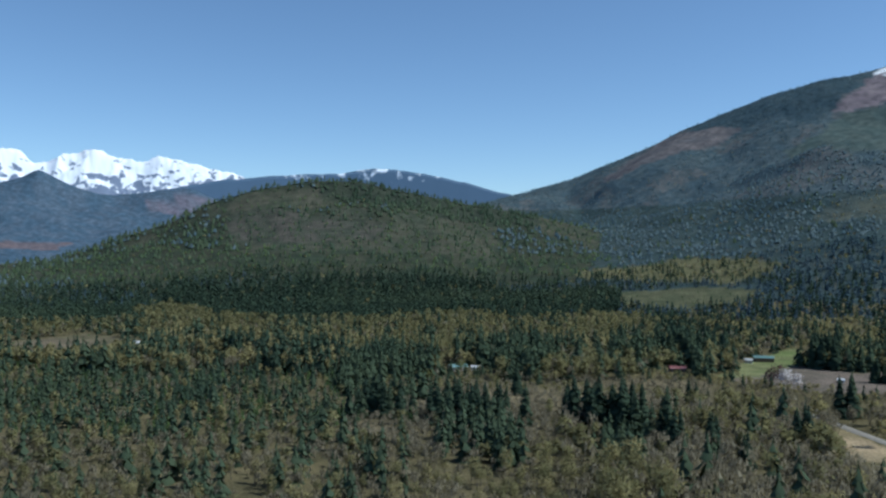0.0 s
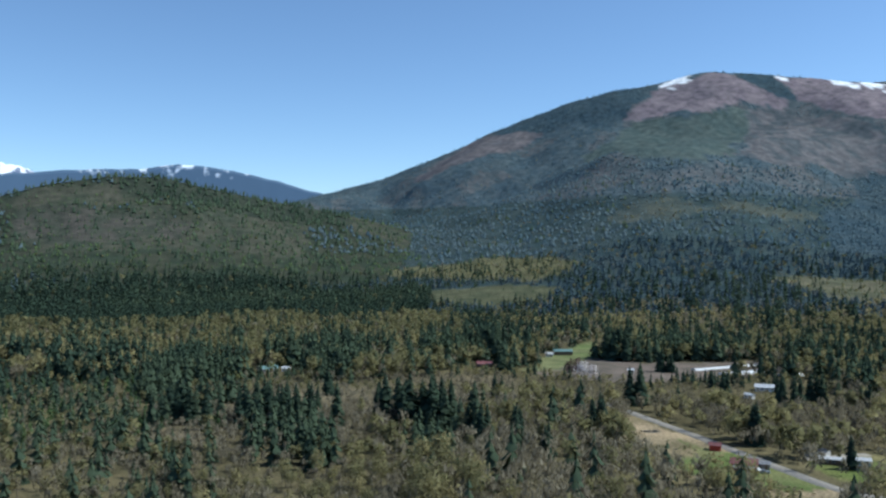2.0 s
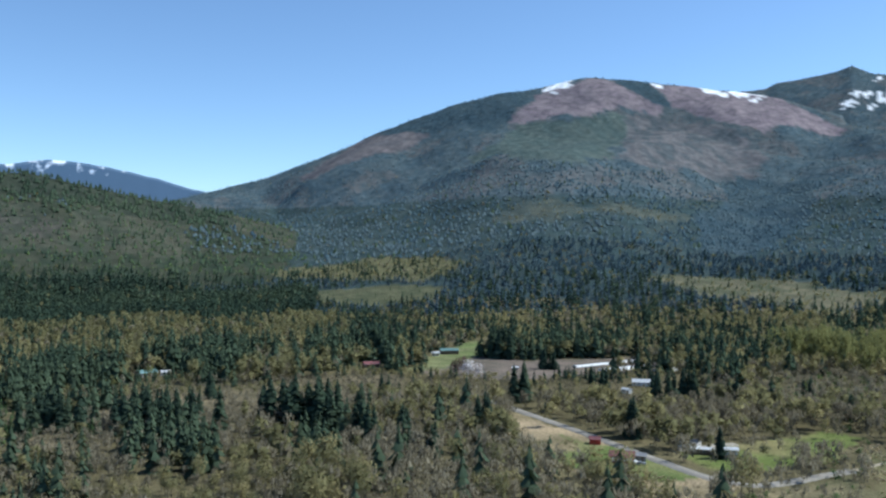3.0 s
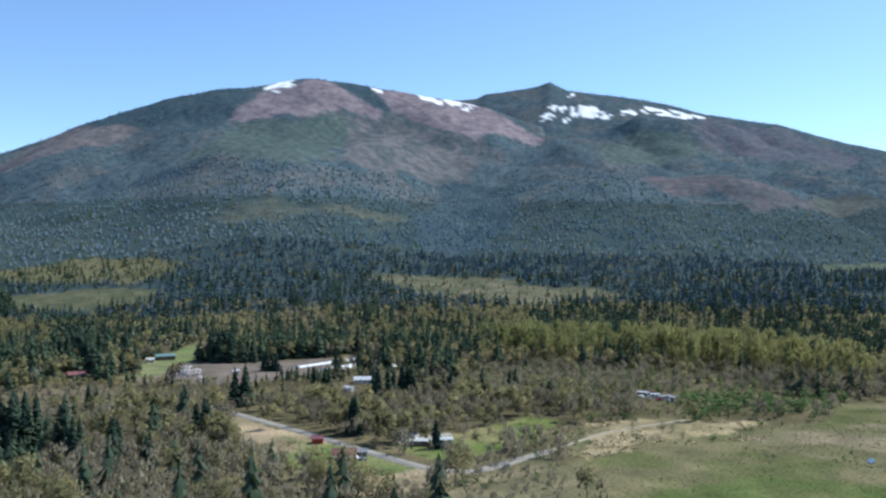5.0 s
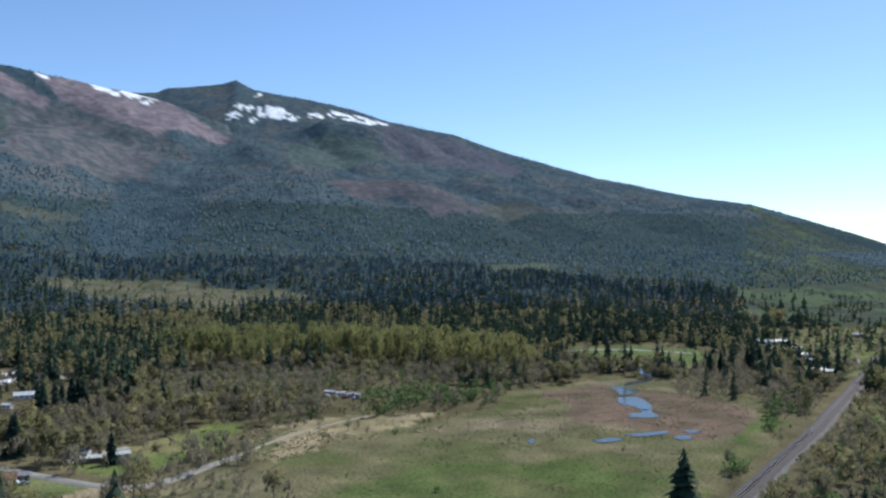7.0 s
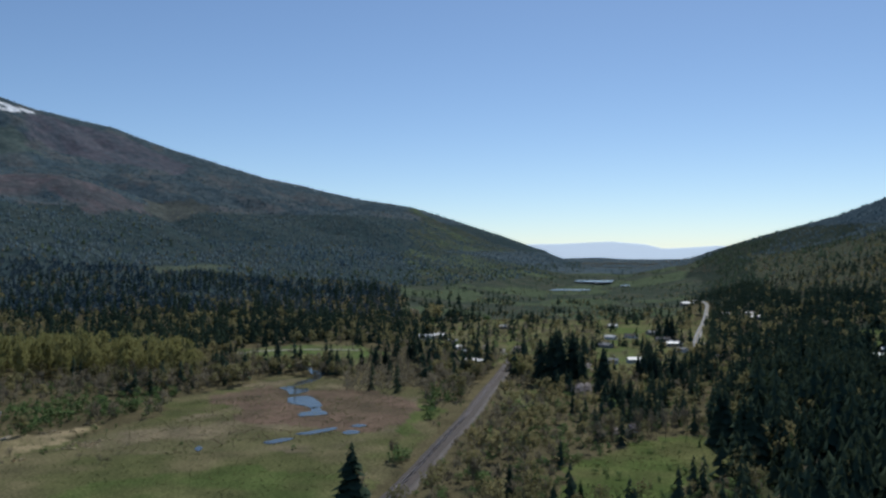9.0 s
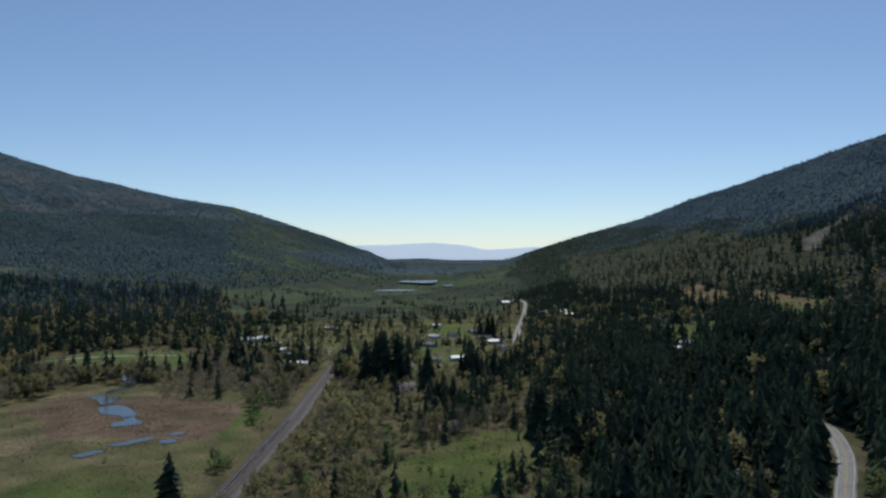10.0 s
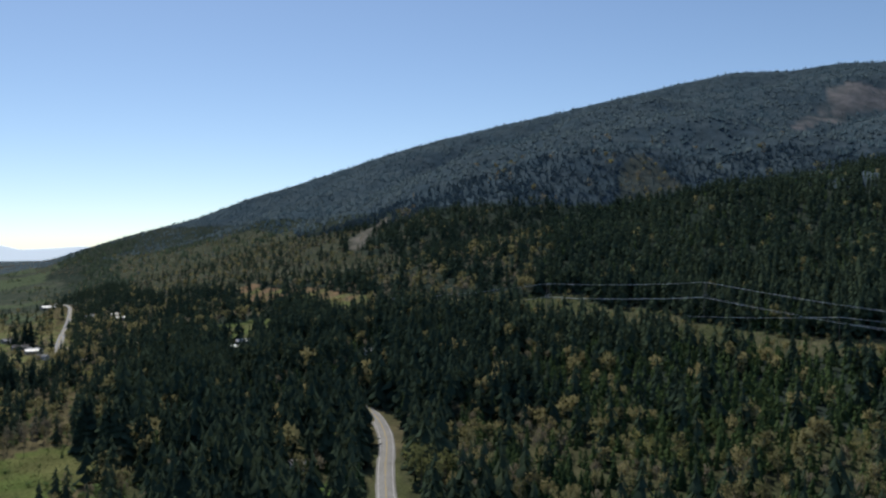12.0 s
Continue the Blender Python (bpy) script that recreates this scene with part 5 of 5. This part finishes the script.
def polytunnel(bearing, r, turn, length, width, label):
    root = anchor("polytunnel", bearing, r, turn, label, "greenhouse", "white greenhouses on the ploughed field", compass=True)
    arc = [(width / 2 * math.cos(math.pi * k / 10), 0.3 + width * 0.2 * math.sin(math.pi * k / 10)) for k in range(11)]
    part("cover", prism([(width / 2, -0.3)] + arc + [(-width / 2, -0.3)], length), PLASTIC, root)
    for k in range(int(length / 9) + 1):
        x = -length / 2 + k * 9.0
        part("hoop", prism([(u * 1.02, w * 1.02) for u, w in arc] + [(u * 1.0, w * 1.0) for u, w in arc[::-1]], 0.12), STEEL, root).location.x = x
    for end in (-1, 1):
        part("door", block(0.08, 1.6, 2.0, end * (length / 2 + 0.04), 0, 0.0), TRIM, root)
    return root


def vehicle(bearing, r, turn, paint, label, pickup=False):
    root = anchor("pickup_truck" if pickup else "car", bearing, r, turn, label, "vehicle", "parked vehicles", 0.25)
    body = part("body", block(4.7, 1.85, 0.75, 0, 0, 0.4, 0.12), paint, root)
    for e in (-1, 1):
        part("bumper", block(0.18, 1.8, 0.25, e * 2.4, 0, 0.45, 0.04), STEEL, body)
    cab = part("cabin", prism([(-1.2 if not pickup else -0.5, 1.12), (1.35, 1.12), (0.75, 1.7), (-0.9 if not pickup else -0.3, 1.7)], 1.65), paint, root)
    cab.rotation_euler = (0, 0, radians(90))
    glass = part("windscreen", block(0.06, 1.4, 0.5, -1.08, 0, 1.16), GLASS, root)
    glass.rotation_euler = (0, radians(0), 0)
    for x in (-1.45, 1.45):
        for y in (-0.88, 0.88):
            w = part("wheel", cylinder(0.36, 0.36, (x, y - 0.11, 0.36), (x, y + 0.11, 0.36), 12), RUBBER, root)
            part("rim", cylinder(0.2, 0.2, (x, y - 0.13, 0.36), (x, y + 0.13, 0.36), 8), STEEL, w)
    return root


# ---- roads, railway, stream ----
def smooth_path(points, step=6.0):
    """World points along a polyline of (bearing, distance) corners, rounded at the corners."""
    p = [np.array(spot(*q)) for q in points]
    p = [2 * p[0] - p[1]] + p + [2 * p[-1] - p[-2]]
    out = []
    for a, b, c, d in zip(p, p[1:], p[2:], p[3:]):
        n = max(int(np.linalg.norm(c - b) / step), 2)
        for k in range(n):
            t = k / n
            out.append(0.5 * (2 * b + (c - a) * t + (2 * a - 5 * b + 4 * c - d) * t * t + (3 * b - a - 3 * c + d) * t**3))
    out.append(p[-2])
    return np.array(out)


def ribbon(name, path, profile, mat, parent=None, lift=0.0, wobble=0.0, seed=0):
    """A cross-section of (across, up) corners carried along a path over the land."""
    tang = np.gradient(path, axis=0)
    tang /= np.linalg.norm(tang, axis=1)[:, None]
    side = np.stack([tang[:, 1], -tang[:, 0]], 1)
    base = land_at(path[:, 0], path[:, 1])
    base = np.convolve(np.pad(base, 4, "edge"), np.ones(9) / 9, "valid")
    along = np.arange(len(path)) * 0.7
    k = len(profile)
    co = []
    for j, (u, w) in enumerate(profile):
        wave = 1 + wobble * (soft_noise(along, 0 * along + j * 3.1, seed) - 0.5) * 2
        co.append(np.stack([path[:, 0] + side[:, 0] * u * wave, path[:, 1] + side[:, 1] * u * wave, base + w + lift], -1))
    co = np.stack(co, 1).reshape(-1, 3)
    i = np.arange(len(path) * k).reshape(len(path), k)
    quads = np.stack([i[:-1, :-1], i[:-1, 1:], i[1:, 1:], i[1:, :-1]], -1).reshape(-1, 4)
    ob = new(name, fast_mesh(name, co, quads, mat))
    ob.parent = parent
    return ob


def road(name, points, width, mat, label, paint=False):
    path = smooth_path(points)
    h = width / 2
    ob = tagged(ribbon(name, path, [(-h - 1.0, -0.3), (-h, 0.42), (0, 0.5), (h, 0.42), (h + 1.0, -0.3)], mat, None, 0.0, 0.05), label, "road", kind="structure")
    if paint:
        for u in (-h + 0.5, h - 0.5):
            ribbon("edge_line", path, [(u - 0.1, 0.47), (u + 0.1, 0.47)], LINE_WHITE, ob)
        for u in (-0.16, 0.16):
            ribbon("centre_line", path, [(u - 0.07, 0.51), (u + 0.07, 0.51)], LINE_YELLOW, ob)
    return ob


road("road_lane", LANE, 5.2, surface("worn tan asphalt", (0.3, 0.27, 0.225), (0.22, 0.2, 0.17), 6.0), "narrow grey country lane past a red barn")
road("road_track", TRACK, 1.2, surface("sandy farm track", (0.34, 0.285, 0.2), (0.24, 0.2, 0.135), 4.0), "pale gravel farm track through straw grass")
road("road_highway", HIGHWAY, 7.4, ASPHALT, "two-lane asphalt highway with yellow centre lines", True)
road("road_village", VILLAGE_ROAD[2:], 6.5, ASPHALT, "long pale asphalt road through the village", True)
road("road_pasture", [(66.5, 880), (69, 905), (72, 910), (75.5, 895)], 4.0, GRAVEL, "thin pale farm track beside the pasture")
road("road_yard", [(38.9, 470), (37.6, 462), (36.4, 452), (35.4, 448)], 5.0, GRAVEL, "pale gravel driveway beside a mobile home")
road("road_side", [(97.4, 1000), (99.5, 980), (102, 985), (104, 960)], 5.0, GRAVEL, "pale side road leaving the village road")

rail_path = smooth_path(RAIL, 3.0)
bed = tagged(ribbon("railway_bed", rail_path, [(-4.6, -0.4), (-2.3, 0.95), (2.3, 0.95), (4.4, -0.4)], BALLAST, None, 0.2, 0.05), "brown ballast bed of a single railway track", "railway", kind="structure")
ribbon("service_path", rail_path, [(4.0, -0.2), (4.5, 0.28), (6.3, 0.28), (7.0, -0.3)], surface("dusty service path", (0.15, 0.125, 0.105), (0.1, 0.085, 0.07), 5.0), bed, 0.1, 0.12, 8)
for u in (-0.72, 0.72):
    ribbon("rail", rail_path, [(u - 0.09, 0.95), (u - 0.09, 1.28), (u + 0.09, 1.28), (u + 0.09, 0.95)], RAIL_STEEL, bed, 0.2)
dense = smooth_path(RAIL, 0.75)
dense = dense[(np.hypot(*dense.T) > 330) & (np.hypot(*dense.T) < 520)]
tang = np.gradient(dense, axis=0)
tang /= np.linalg.norm(tang, axis=1)[:, None]
box = np.array([(sx * 1.3, sy * 0.13, sz) for sz in (0.98, 1.12) for sx, sy in ((-1, -1), (1, -1), (1, 1), (-1, 1))])
sides = np.array([(4, 5, 6, 7), (0, 1, 5, 4), (1, 2, 6, 5), (2, 3, 7, 6), (3, 0, 4, 7)])
zz = land_at(dense[:, 0], dense[:, 1]) + 0.2
co = np.stack([dense[:, 0, None] + tang[:, 1, None] * box[:, 0] + tang[:, 0, None] * box[:, 1], dense[:, 1, None] - tang[:, 0, None] * box[:, 0] + tang[:, 1, None] * box[:, 1], zz[:, None] + box[:, 2]], -1)
ties = new("sleepers", fast_mesh("sleepers", co.reshape(-1, 3), (sides[None] + 8 * np.arange(len(dense))[:, None, None]).reshape(-1, 4), SLEEPER))
ties.parent = bed
tagged(ties, kind="stuff")


def water_build(nt):
    b = node(nt, "ShaderNodeBump", {"Height": grain(nt, 0.8, 3), "Strength": 0.02, "Distance": 0.02})
    return node(nt, "ShaderNodeBsdfPrincipled", {"Base Color": (0.055, 0.06, 0.055, 1), "Roughness": 0.15, "IOR": 1.33, "Normal": b.outputs[0]})


WATER = material("marsh water", water_build)


def water_sheet(name, corners, label, lift=0.3):
    """A sheet of still water: a smooth uneven outline through (bearing, distance) corners, with a muddy rim below it."""
    loop = smooth_path(corners + corners[:1], 5.0)[:-1]
    mid = loop.mean(0)
    base = float(land_at(*mid)) + lift
    bm = bmesh.new()
    sheets = []
    for grow, z in ((1.0, base), (1.04, base - 0.5)):
        sheets.append([bm.verts.new((*(mid + (p - mid) * grow), z)) for p in loop])
    top = bm.faces.new(sheets[0])
    n = len(loop)
    for k in range(n):
        bm.faces.new((sheets[0][k], sheets[1][k], sheets[1][(k + 1) % n], sheets[0][(k + 1) % n]))
    bmesh.ops.triangulate(bm, faces=[top])
    bmesh.ops.recalc_face_normals(bm, faces=bm.faces[:])
    return tagged(part(name, bm, WATER, None), label, "water", kind="structure")


STREAM = [
    [(71.6, 775), (72.0, 770), (72.3, 741), (73.0, 739), (72.9, 716), (72.5, 690), (71.1, 664), (71.2, 680), (72.2, 699), (72.1, 727)],
    [(70.0, 653), (70.9, 662), (71.2, 647), (71.9, 646), (71.8, 632), (70.8, 620), (70.5, 640)],
    [(70.6, 607), (71.8, 613), (72.3, 600), (72.8, 573), (72.2, 560), (71.8, 571), (70.7, 585)],
    [(72.0, 564), (72.6, 566), (72.8, 554), (73.2, 541), (71.4, 536), (71.4, 549), (72.1, 552)],
]
POOLS = [
    [(69.0, 466), (70.2, 474), (71.0, 472), (70.3, 465), (69.4, 461)],
    [(71.0, 484), (72.4, 492), (73.6, 499), (73.7, 493), (72.0, 481)],
    [(74.6, 500), (75.2, 506), (75.8, 503), (75.3, 498)],
    [(64.7, 459), (65.0, 466), (65.2, 458), (64.9, 453)],
    [(74.1, 483), (74.6, 490), (75.3, 486), (75.1, 480), (74.4, 479)],
]
FLOODS = [[(89.5, 2480), (90.4, 2700), (92.0, 2650), (91.6, 2400)], [(86.9, 2120), (87.5, 2200), (90.4, 2180), (89.8, 2110)], [(92.4, 2320), (92.9, 2420), (93.1, 2330)]]
for corners in STREAM:
    water_sheet("water_stream", corners, "winding marsh stream reflecting the blue sky")
for corners in POOLS:
    water_sheet("water_pool", corners, "shallow marsh pool reflecting the blue sky")
for corners in FLOODS:
    water_sheet("water_flood", corners, "pale flooded field far down the valley", 1.5)

# ---- tussocks on the meadow and marsh ----
def tufts(name, poly, spacing, size, mat, label, seed, share=1.0, within=None):
    pts = np.array([spot(*p) for p in poly])
    lo, hi = pts.min(0), pts.max(0)
    n = int((hi[0] - lo[0]) * (hi[1] - lo[1]) / spacing**2)
    x, y = rng.uniform(lo[0], hi[0], n), rng.uniform(lo[1], hi[1], n)
    m = inside(poly, x, y, 12, seed) & (fbm(x, y, 28, 3, seed) > 1 - share) & (np.hypot(x, y) > 280) & (near_line(RAIL, x, y) > 9) & (near_line(LANE, x, y) > 6) & (near_line(TRACK, x, y) > 4)
    x, y = x[m], y[m]
    plant(name, [crown_shape(700 + k, 14, 0.55, 1.3, 0.0, 4) for k in range(5)], x, y, rng.uniform(0.5, 1.3, len(x)) * size, np.ones(len(x)), mat, label, "grass")


SEDGE = leaves("dry sedge", (0.2, 0.165, 0.11), (0.25, 0.21, 0.14), (0.31, 0.265, 0.175), 0.4, 0.2)
GRASS = leaves("spring grass", (0.12, 0.15, 0.055), (0.16, 0.185, 0.075), (0.22, 0.23, 0.105), 0.4, 0.2)
STRAWS = leaves("bleached reed", (0.28, 0.23, 0.14), (0.36, 0.3, 0.19), (0.45, 0.38, 0.25), 0.2)
tufts("marsh_sedge", MARSH, 3.0, 0.45, SEDGE, "brown tufts of dry marsh sedge", 21, 0.62)
tufts("marsh_grass", MARSH, 3.2, 0.42, GRASS, "green tufts of marsh grass", 35, 0.42)
tufts("meadow_grass", MEADOW, 3.6, 0.4, GRASS, "bright green tufts of meadow grass", 22, 0.6)
tufts("bleached_reed", STRAW, 2.6, 0.8, STRAWS, "bleached straw-coloured reed and dry grass", 23, 0.6)
tufts("yard_straw", YARD, 2.6, 0.7, STRAWS, "dry pale grass on rough ground", 24, 0.5)
tufts("yard_grass", YARD_GREEN, 2.4, 0.6, GRASS, "short green grass round the red barn", 25, 0.6)
tufts("lea_grass", LEA, 2.6, 0.5, GRASS, "rough green grass of a small clearing", 26, 0.6)

# ---- buildings, farm by farm ----
barn(31.9, 416, 58, 11.5, 7.5, 3.2, RED_WALL, RED_ROOF, "red barn with a dull red roof beside the lane")
barn(30.15, 452, 62, 5.5, 4.2, 2.6, surface("bright red boards", (0.5, 0.06, 0.035), (0.38, 0.05, 0.03), 1.5), RED_ROOF, "small bright red shed in the grass", lean_to=False, name="shed")
house(33.0, 421, 60, 6, 4, 2.6, GREY_WALL, GREY_ROOF, "small grey shed behind the red barn", name="shed", windows=2, category="shed")
vehicle(32.65, 413, 30, surface("white car paint", (0.75, 0.75, 0.74), (0.65, 0.65, 0.64), 2, 0.35), "white van parked by the red barn")
vehicle(33.1, 411, 70, surface("grey car paint", (0.3, 0.31, 0.33), (0.22, 0.23, 0.25), 2, 0.35), "grey pickup parked by the red barn", True)
house(37.2, 443, 62, 17, 5.2, 2.7, BROWN_WALL, PALE_ROOF, "long low mobile home with a pale roof", name="mobile_home", pitch=0.2, windows=6)
house(36.2, 458, 40, 9, 6, 2.6, WHITE_WALL, GREY_ROOF, "white garage with a grey roof", name="garage", windows=2, category="garage")
house(38.6, 447, 70, 7, 4, 2.5, WHITE_WALL, PALE_ROOF, "small white outbuilding among garden trees", name="outbuilding", windows=2)
vehicle(35.7, 452, 20, surface("silver car paint", (0.55, 0.56, 0.57), (0.45, 0.46, 0.47), 2, 0.3), "silver car parked on the drive")
vehicle(38.2, 436, 50, surface("black car paint", (0.05, 0.05, 0.055), (0.04, 0.04, 0.045), 2, 0.3), "black car parked in the garden")
barn(20.5, 828, 68, 17, 9, 3.6, BROWN_WALL, GREEN_ROOF, "farm barn with a blue-green metal roof", 0.35, False)
house(19.6, 812, 60, 7, 5, 2.8, WHITE_WALL, PALE_ROOF, "small white farm building beside the green-roofed barn", windows=2)
house(15.3, 735, 70, 13, 8, 3.0, BROWN_WALL, RED_ROOF, "house with a dull red roof among trees", windows=4, chimney=True)
house(1.0, 712, 85, 15, 9, 3.2, GREY_WALL, GREEN_ROOF, "grey house with a low green roof among trees", windows=4, chimney=True)
house(2.2, 715, 60, 7, 5, 2.6, WHITE_WALL, PALE_ROOF, "small white shed beside a grey house", name="shed", windows=2, category="shed")
house(-19.6, 935, 70, 14, 8, 3.0, WHITE_WALL, PALE_ROOF, "white farmhouse with a pale roof by a field", windows=4)
house(-20.4, 925, 20, 8, 6, 3.0, RED_WALL, RED_ROOF, "red-brown shed beside a white farmhouse", name="shed", windows=2, category="shed")
polytunnel(30.9, 772, 15, 78, 6, "long white plastic greenhouse on the ploughed field")
polytunnel(32.0, 742, 13, 52, 9, "broad white plastic greenhouse on the ploughed field")
polytunnel(34.6, 742, 8, 20, 9, "short white plastic greenhouse on the ploughed field")
house(33.1, 655, 60, 13, 8, 3.0, WHITE_WALL, PALE_ROOF, "white house with a pale roof among bare trees", windows=4)
house(32.2, 618, 30, 6, 4, 2.6, WHITE_WALL, PALE_ROOF, "small white shed among bare trees", name="shed", windows=2, category="shed")
house(24.9, 720, 60, 5, 4, 2.2, WHITE_WALL, PALE_ROOF, "small pale shed at a field's edge", name="shed", windows=2, category="shed")
# scrap yard in the scrub
for k, (jb, jr, jl, wall, roof, what) in enumerate(((51.6, 612, 8, GREY_WALL, PALE_ROOF, "grey trailer with a pale roof in the scrap yard"), (52.3, 606, 6, WHITE_WALL, PALE_ROOF, "white trailer in the scrap yard"),
        (52.9, 600, 9, WHITE_WALL, GREY_ROOF, "long white trailer in the scrap yard"), (53.4, 596, 6, GREY_WALL, GREY_ROOF, "grey cabin in the scrap yard"), (52.0, 618, 6, RED_WALL, RED_ROOF, "red shed in the scrap yard"))):
    house(jb, jr, 30 + 37 * k, jl, 3.4, 2.6, wall, roof, what, name="trailer", pitch=0.12, windows=2, category="trailer", group="trailers in the scrap yard")
for k, (jb, jr) in enumerate(((51.9, 598), (52.6, 594), (53.2, 590), (51.4, 604))):
    vehicle(jb, jr, 25 + 63 * k, (WHITE_WALL, RED_WALL, STEEL, WHITE_WALL)[k], ("white van", "red car", "silver car", "white car")[k] + " abandoned in the scrap yard", k == 1)
house(61.4, 1080, 20, 10, 8, 5.0, WHITE_WALL, PALE_ROOF, "tall white gabled house among trees below the mountain", pitch=1.3, windows=3)
# village down the valley
VILLAGE_HOUSES = [(79.6, 1010, 20, 15, PALE_ROOF), (80.6, 1030, 70, 13, PALE_ROOF), (80.3, 1060, 110, 12, GREY_ROOF), (81.5, 960, 40, 10, PALE_ROOF), (81.9, 900, 80, 9, PALE_ROOF), (82.3, 860, 10, 8, PALE_ROOF),
                  (88.5, 980, 35, 12, GREY_ROOF), (90.4, 905, 75, 13, DARK_ROOF), (91.6, 930, 20, 14, GREY_ROOF), (93.2, 1040, 65, 15, DARK_ROOF), (94.6, 1090, 85, 16, GREY_ROOF), (95.3, 1120, 40, 12, GREY_ROOF),
                  (79.9, 1014, 65, 14, PALE_ROOF), (82.7, 785, 75, 11, PALE_ROOF), (91.9, 1021, 30, 13, PALE_ROOF), (95.2, 1006, 60, 16, DARK_ROOF), (96.0, 976, 25, 13, GREY_ROOF), (91.9, 797, 55, 13, GREY_ROOF),
                  (93.4, 807, 80, 13, PALE_ROOF), (101.0, 1216, 65, 18, PALE_ROOF), (107.7, 827, 60, 13, GREEN_ROOF), (95.8, 960, 70, 12, PALE_ROOF), (96.4, 905, 25, 11, GREY_ROOF), (96.7, 1640, 85, 22, PALE_ROOF), (99.2, 1320, 30, 14, PALE_ROOF), (100.6, 1260, 75, 14, PALE_ROOF), (98.6, 860, 50, 12, GREY_ROOF),
                  (83.4, 780, 60, 9, PALE_ROOF), (84.9, 1150, 15, 12, PALE_ROOF), (92.0, 1180, 45, 13, PALE_ROOF), (86.9, 780, 80, 10, GREY_ROOF)]
for vb, vr, vt, vl, vroof in VILLAGE_HOUSES:
    tone = {PALE_ROOF: "pale metal", GREY_ROOF: "grey shingle", DARK_ROOF: "dark shingle", GREEN_ROOF: "blue-green metal"}[vroof]
    house(vb, vr, vt, vl, vl * 0.6, 3.2, WHITE_WALL if vl % 2 else GREY_WALL, vroof, ("white" if vl % 2 else "grey") + " village house with a " + tone + " roof", windows=4, chimney=vl > 12, group="village houses")
house(108.3, 849, 75, 13, 8, 3.2, GREY_WALL, PALE_ROOF, "pale-roofed house in a forest clearing", windows=4)
house(116.6, 711, 40, 9, 7, 3.4, WHITE_WALL, GREY_ROOF, "white house half hidden among tall firs", windows=3, chimney=True)
house(107.1, 1290, 80, 16, 9, 3.4, GREY_WALL, DARK_ROOF, "dark-roofed house on an open terrace", windows=4)
house(111.6, 402, 60, 9, 7, 3.0, WHITE_WALL, GREY_ROOF, "white cottage under tall firs", windows=3)
house(113.8, 455, 20, 8, 5, 2.8, GREY_WALL, PALE_ROOF, "small pale-roofed shed under tall firs", name="shed", windows=2, category="shed")

# ---- power line ----
def power_pole(bearing, r, turn, top):
    """An H-frame whose tips reach height top: two poles, a short upper and a long lower crossarm, braces and insulators. Returns where the cables hang."""
    root = anchor("power_pole", bearing, r, turn, "weathered wooden H-frame power pole above the trees", "power pole", "poles of the power line", compass=True)
    tall = top - root.matrix_world.translation.z
    for x in (-2.6, 2.6):
        part("pole", cylinder(0.3, 0.18, (x, 0, -1), (x, 0, tall), 8), POLE, root)
    part("upper_crossarm", block(6.6, 0.3, 0.4, 0, 0.25, tall - 0.8, 0.03), STEEL, root)
    arm = part("crossarm", block(11.5, 0.3, 0.4, 0, 0.25, tall - 10.2, 0.03), STEEL, root)
    for s in (-1, 1):
        part("brace", cylinder(0.1, 0.1, (s * 2.6, 0, tall - 3), (-s * 2.6, 0, tall - 9.5), 6), POLE, root)
    hang = []
    for x in (-5.2, 0, 5.2):
        part("insulator", cylinder(0.16, 0.12, (x, 0.25, tall - 10.2), (x, 0.25, tall - 11.8), 8), STEEL, arm)
        hang.append(root.matrix_world @ Vector((x, 0.25, tall - 11.8)))
    for x in (-2.6, 2.6):
        hang.append(root.matrix_world @ Vector((x, 0, tall)))
    return hang


def wood_pole(bearing, r, turn, top):
    """A single pole with one crossarm and two insulators. Returns where the cables hang."""
    root = anchor("wood_pole", bearing, r, turn, "slim weathered wooden pole of the lower line", "power pole", "poles of the lower line", compass=True)
    tall = top - root.matrix_world.translation.z
    part("pole", cylinder(0.2, 0.14, (0, 0, -1), (0, 0, tall), 8), POLE, root)
    arm = part("crossarm", block(2.6, 0.2, 0.25, 0, 0.2, tall - 0.5, 0.02), POLE, root)
    hang = []
    for x in (-1.2, 1.2):
        part("insulator", cylinder(0.09, 0.07, (x, 0.2, tall - 0.25), (x, 0.2, tall + 0.1), 6), STEEL, arm)
        hang.append(root.matrix_world @ Vector((x, 0.2, tall + 0.1)))
    return hang


def string_cables(poles, sag, thick, group):
    for first, second in zip(poles, poles[1:]):
        for p, q in zip(first, second):
            v, f, n = [], [], 22
            pts = [p.lerp(q, k / n) - Vector((0, 0, 4 * sag * (k / n) * (1 - k / n))) for k in range(n + 1)]
            for start, end in zip(pts, pts[1:]):
                tube(v, f, start, end, thick, thick, 4)
            tagged(mesh_object("power_cable", v, f, WIRE), "bright sagging aluminium power cable", "cable", group)


string_cables([power_pole(118.0, 880, 113, 52), power_pole(128.4, 760, 113, 71), power_pole(138.4, 700, 113, 74.5), power_pole(153, 590, 113, 56)], 1.6, 0.085, "cables of the power line")
string_cables([wood_pole(137.2, 640, 113, 52), wood_pole(146.2, 610, 113, 55.5), wood_pole(153, 560, 113, 55)], 0.8, 0.07, "cables of the lower line")
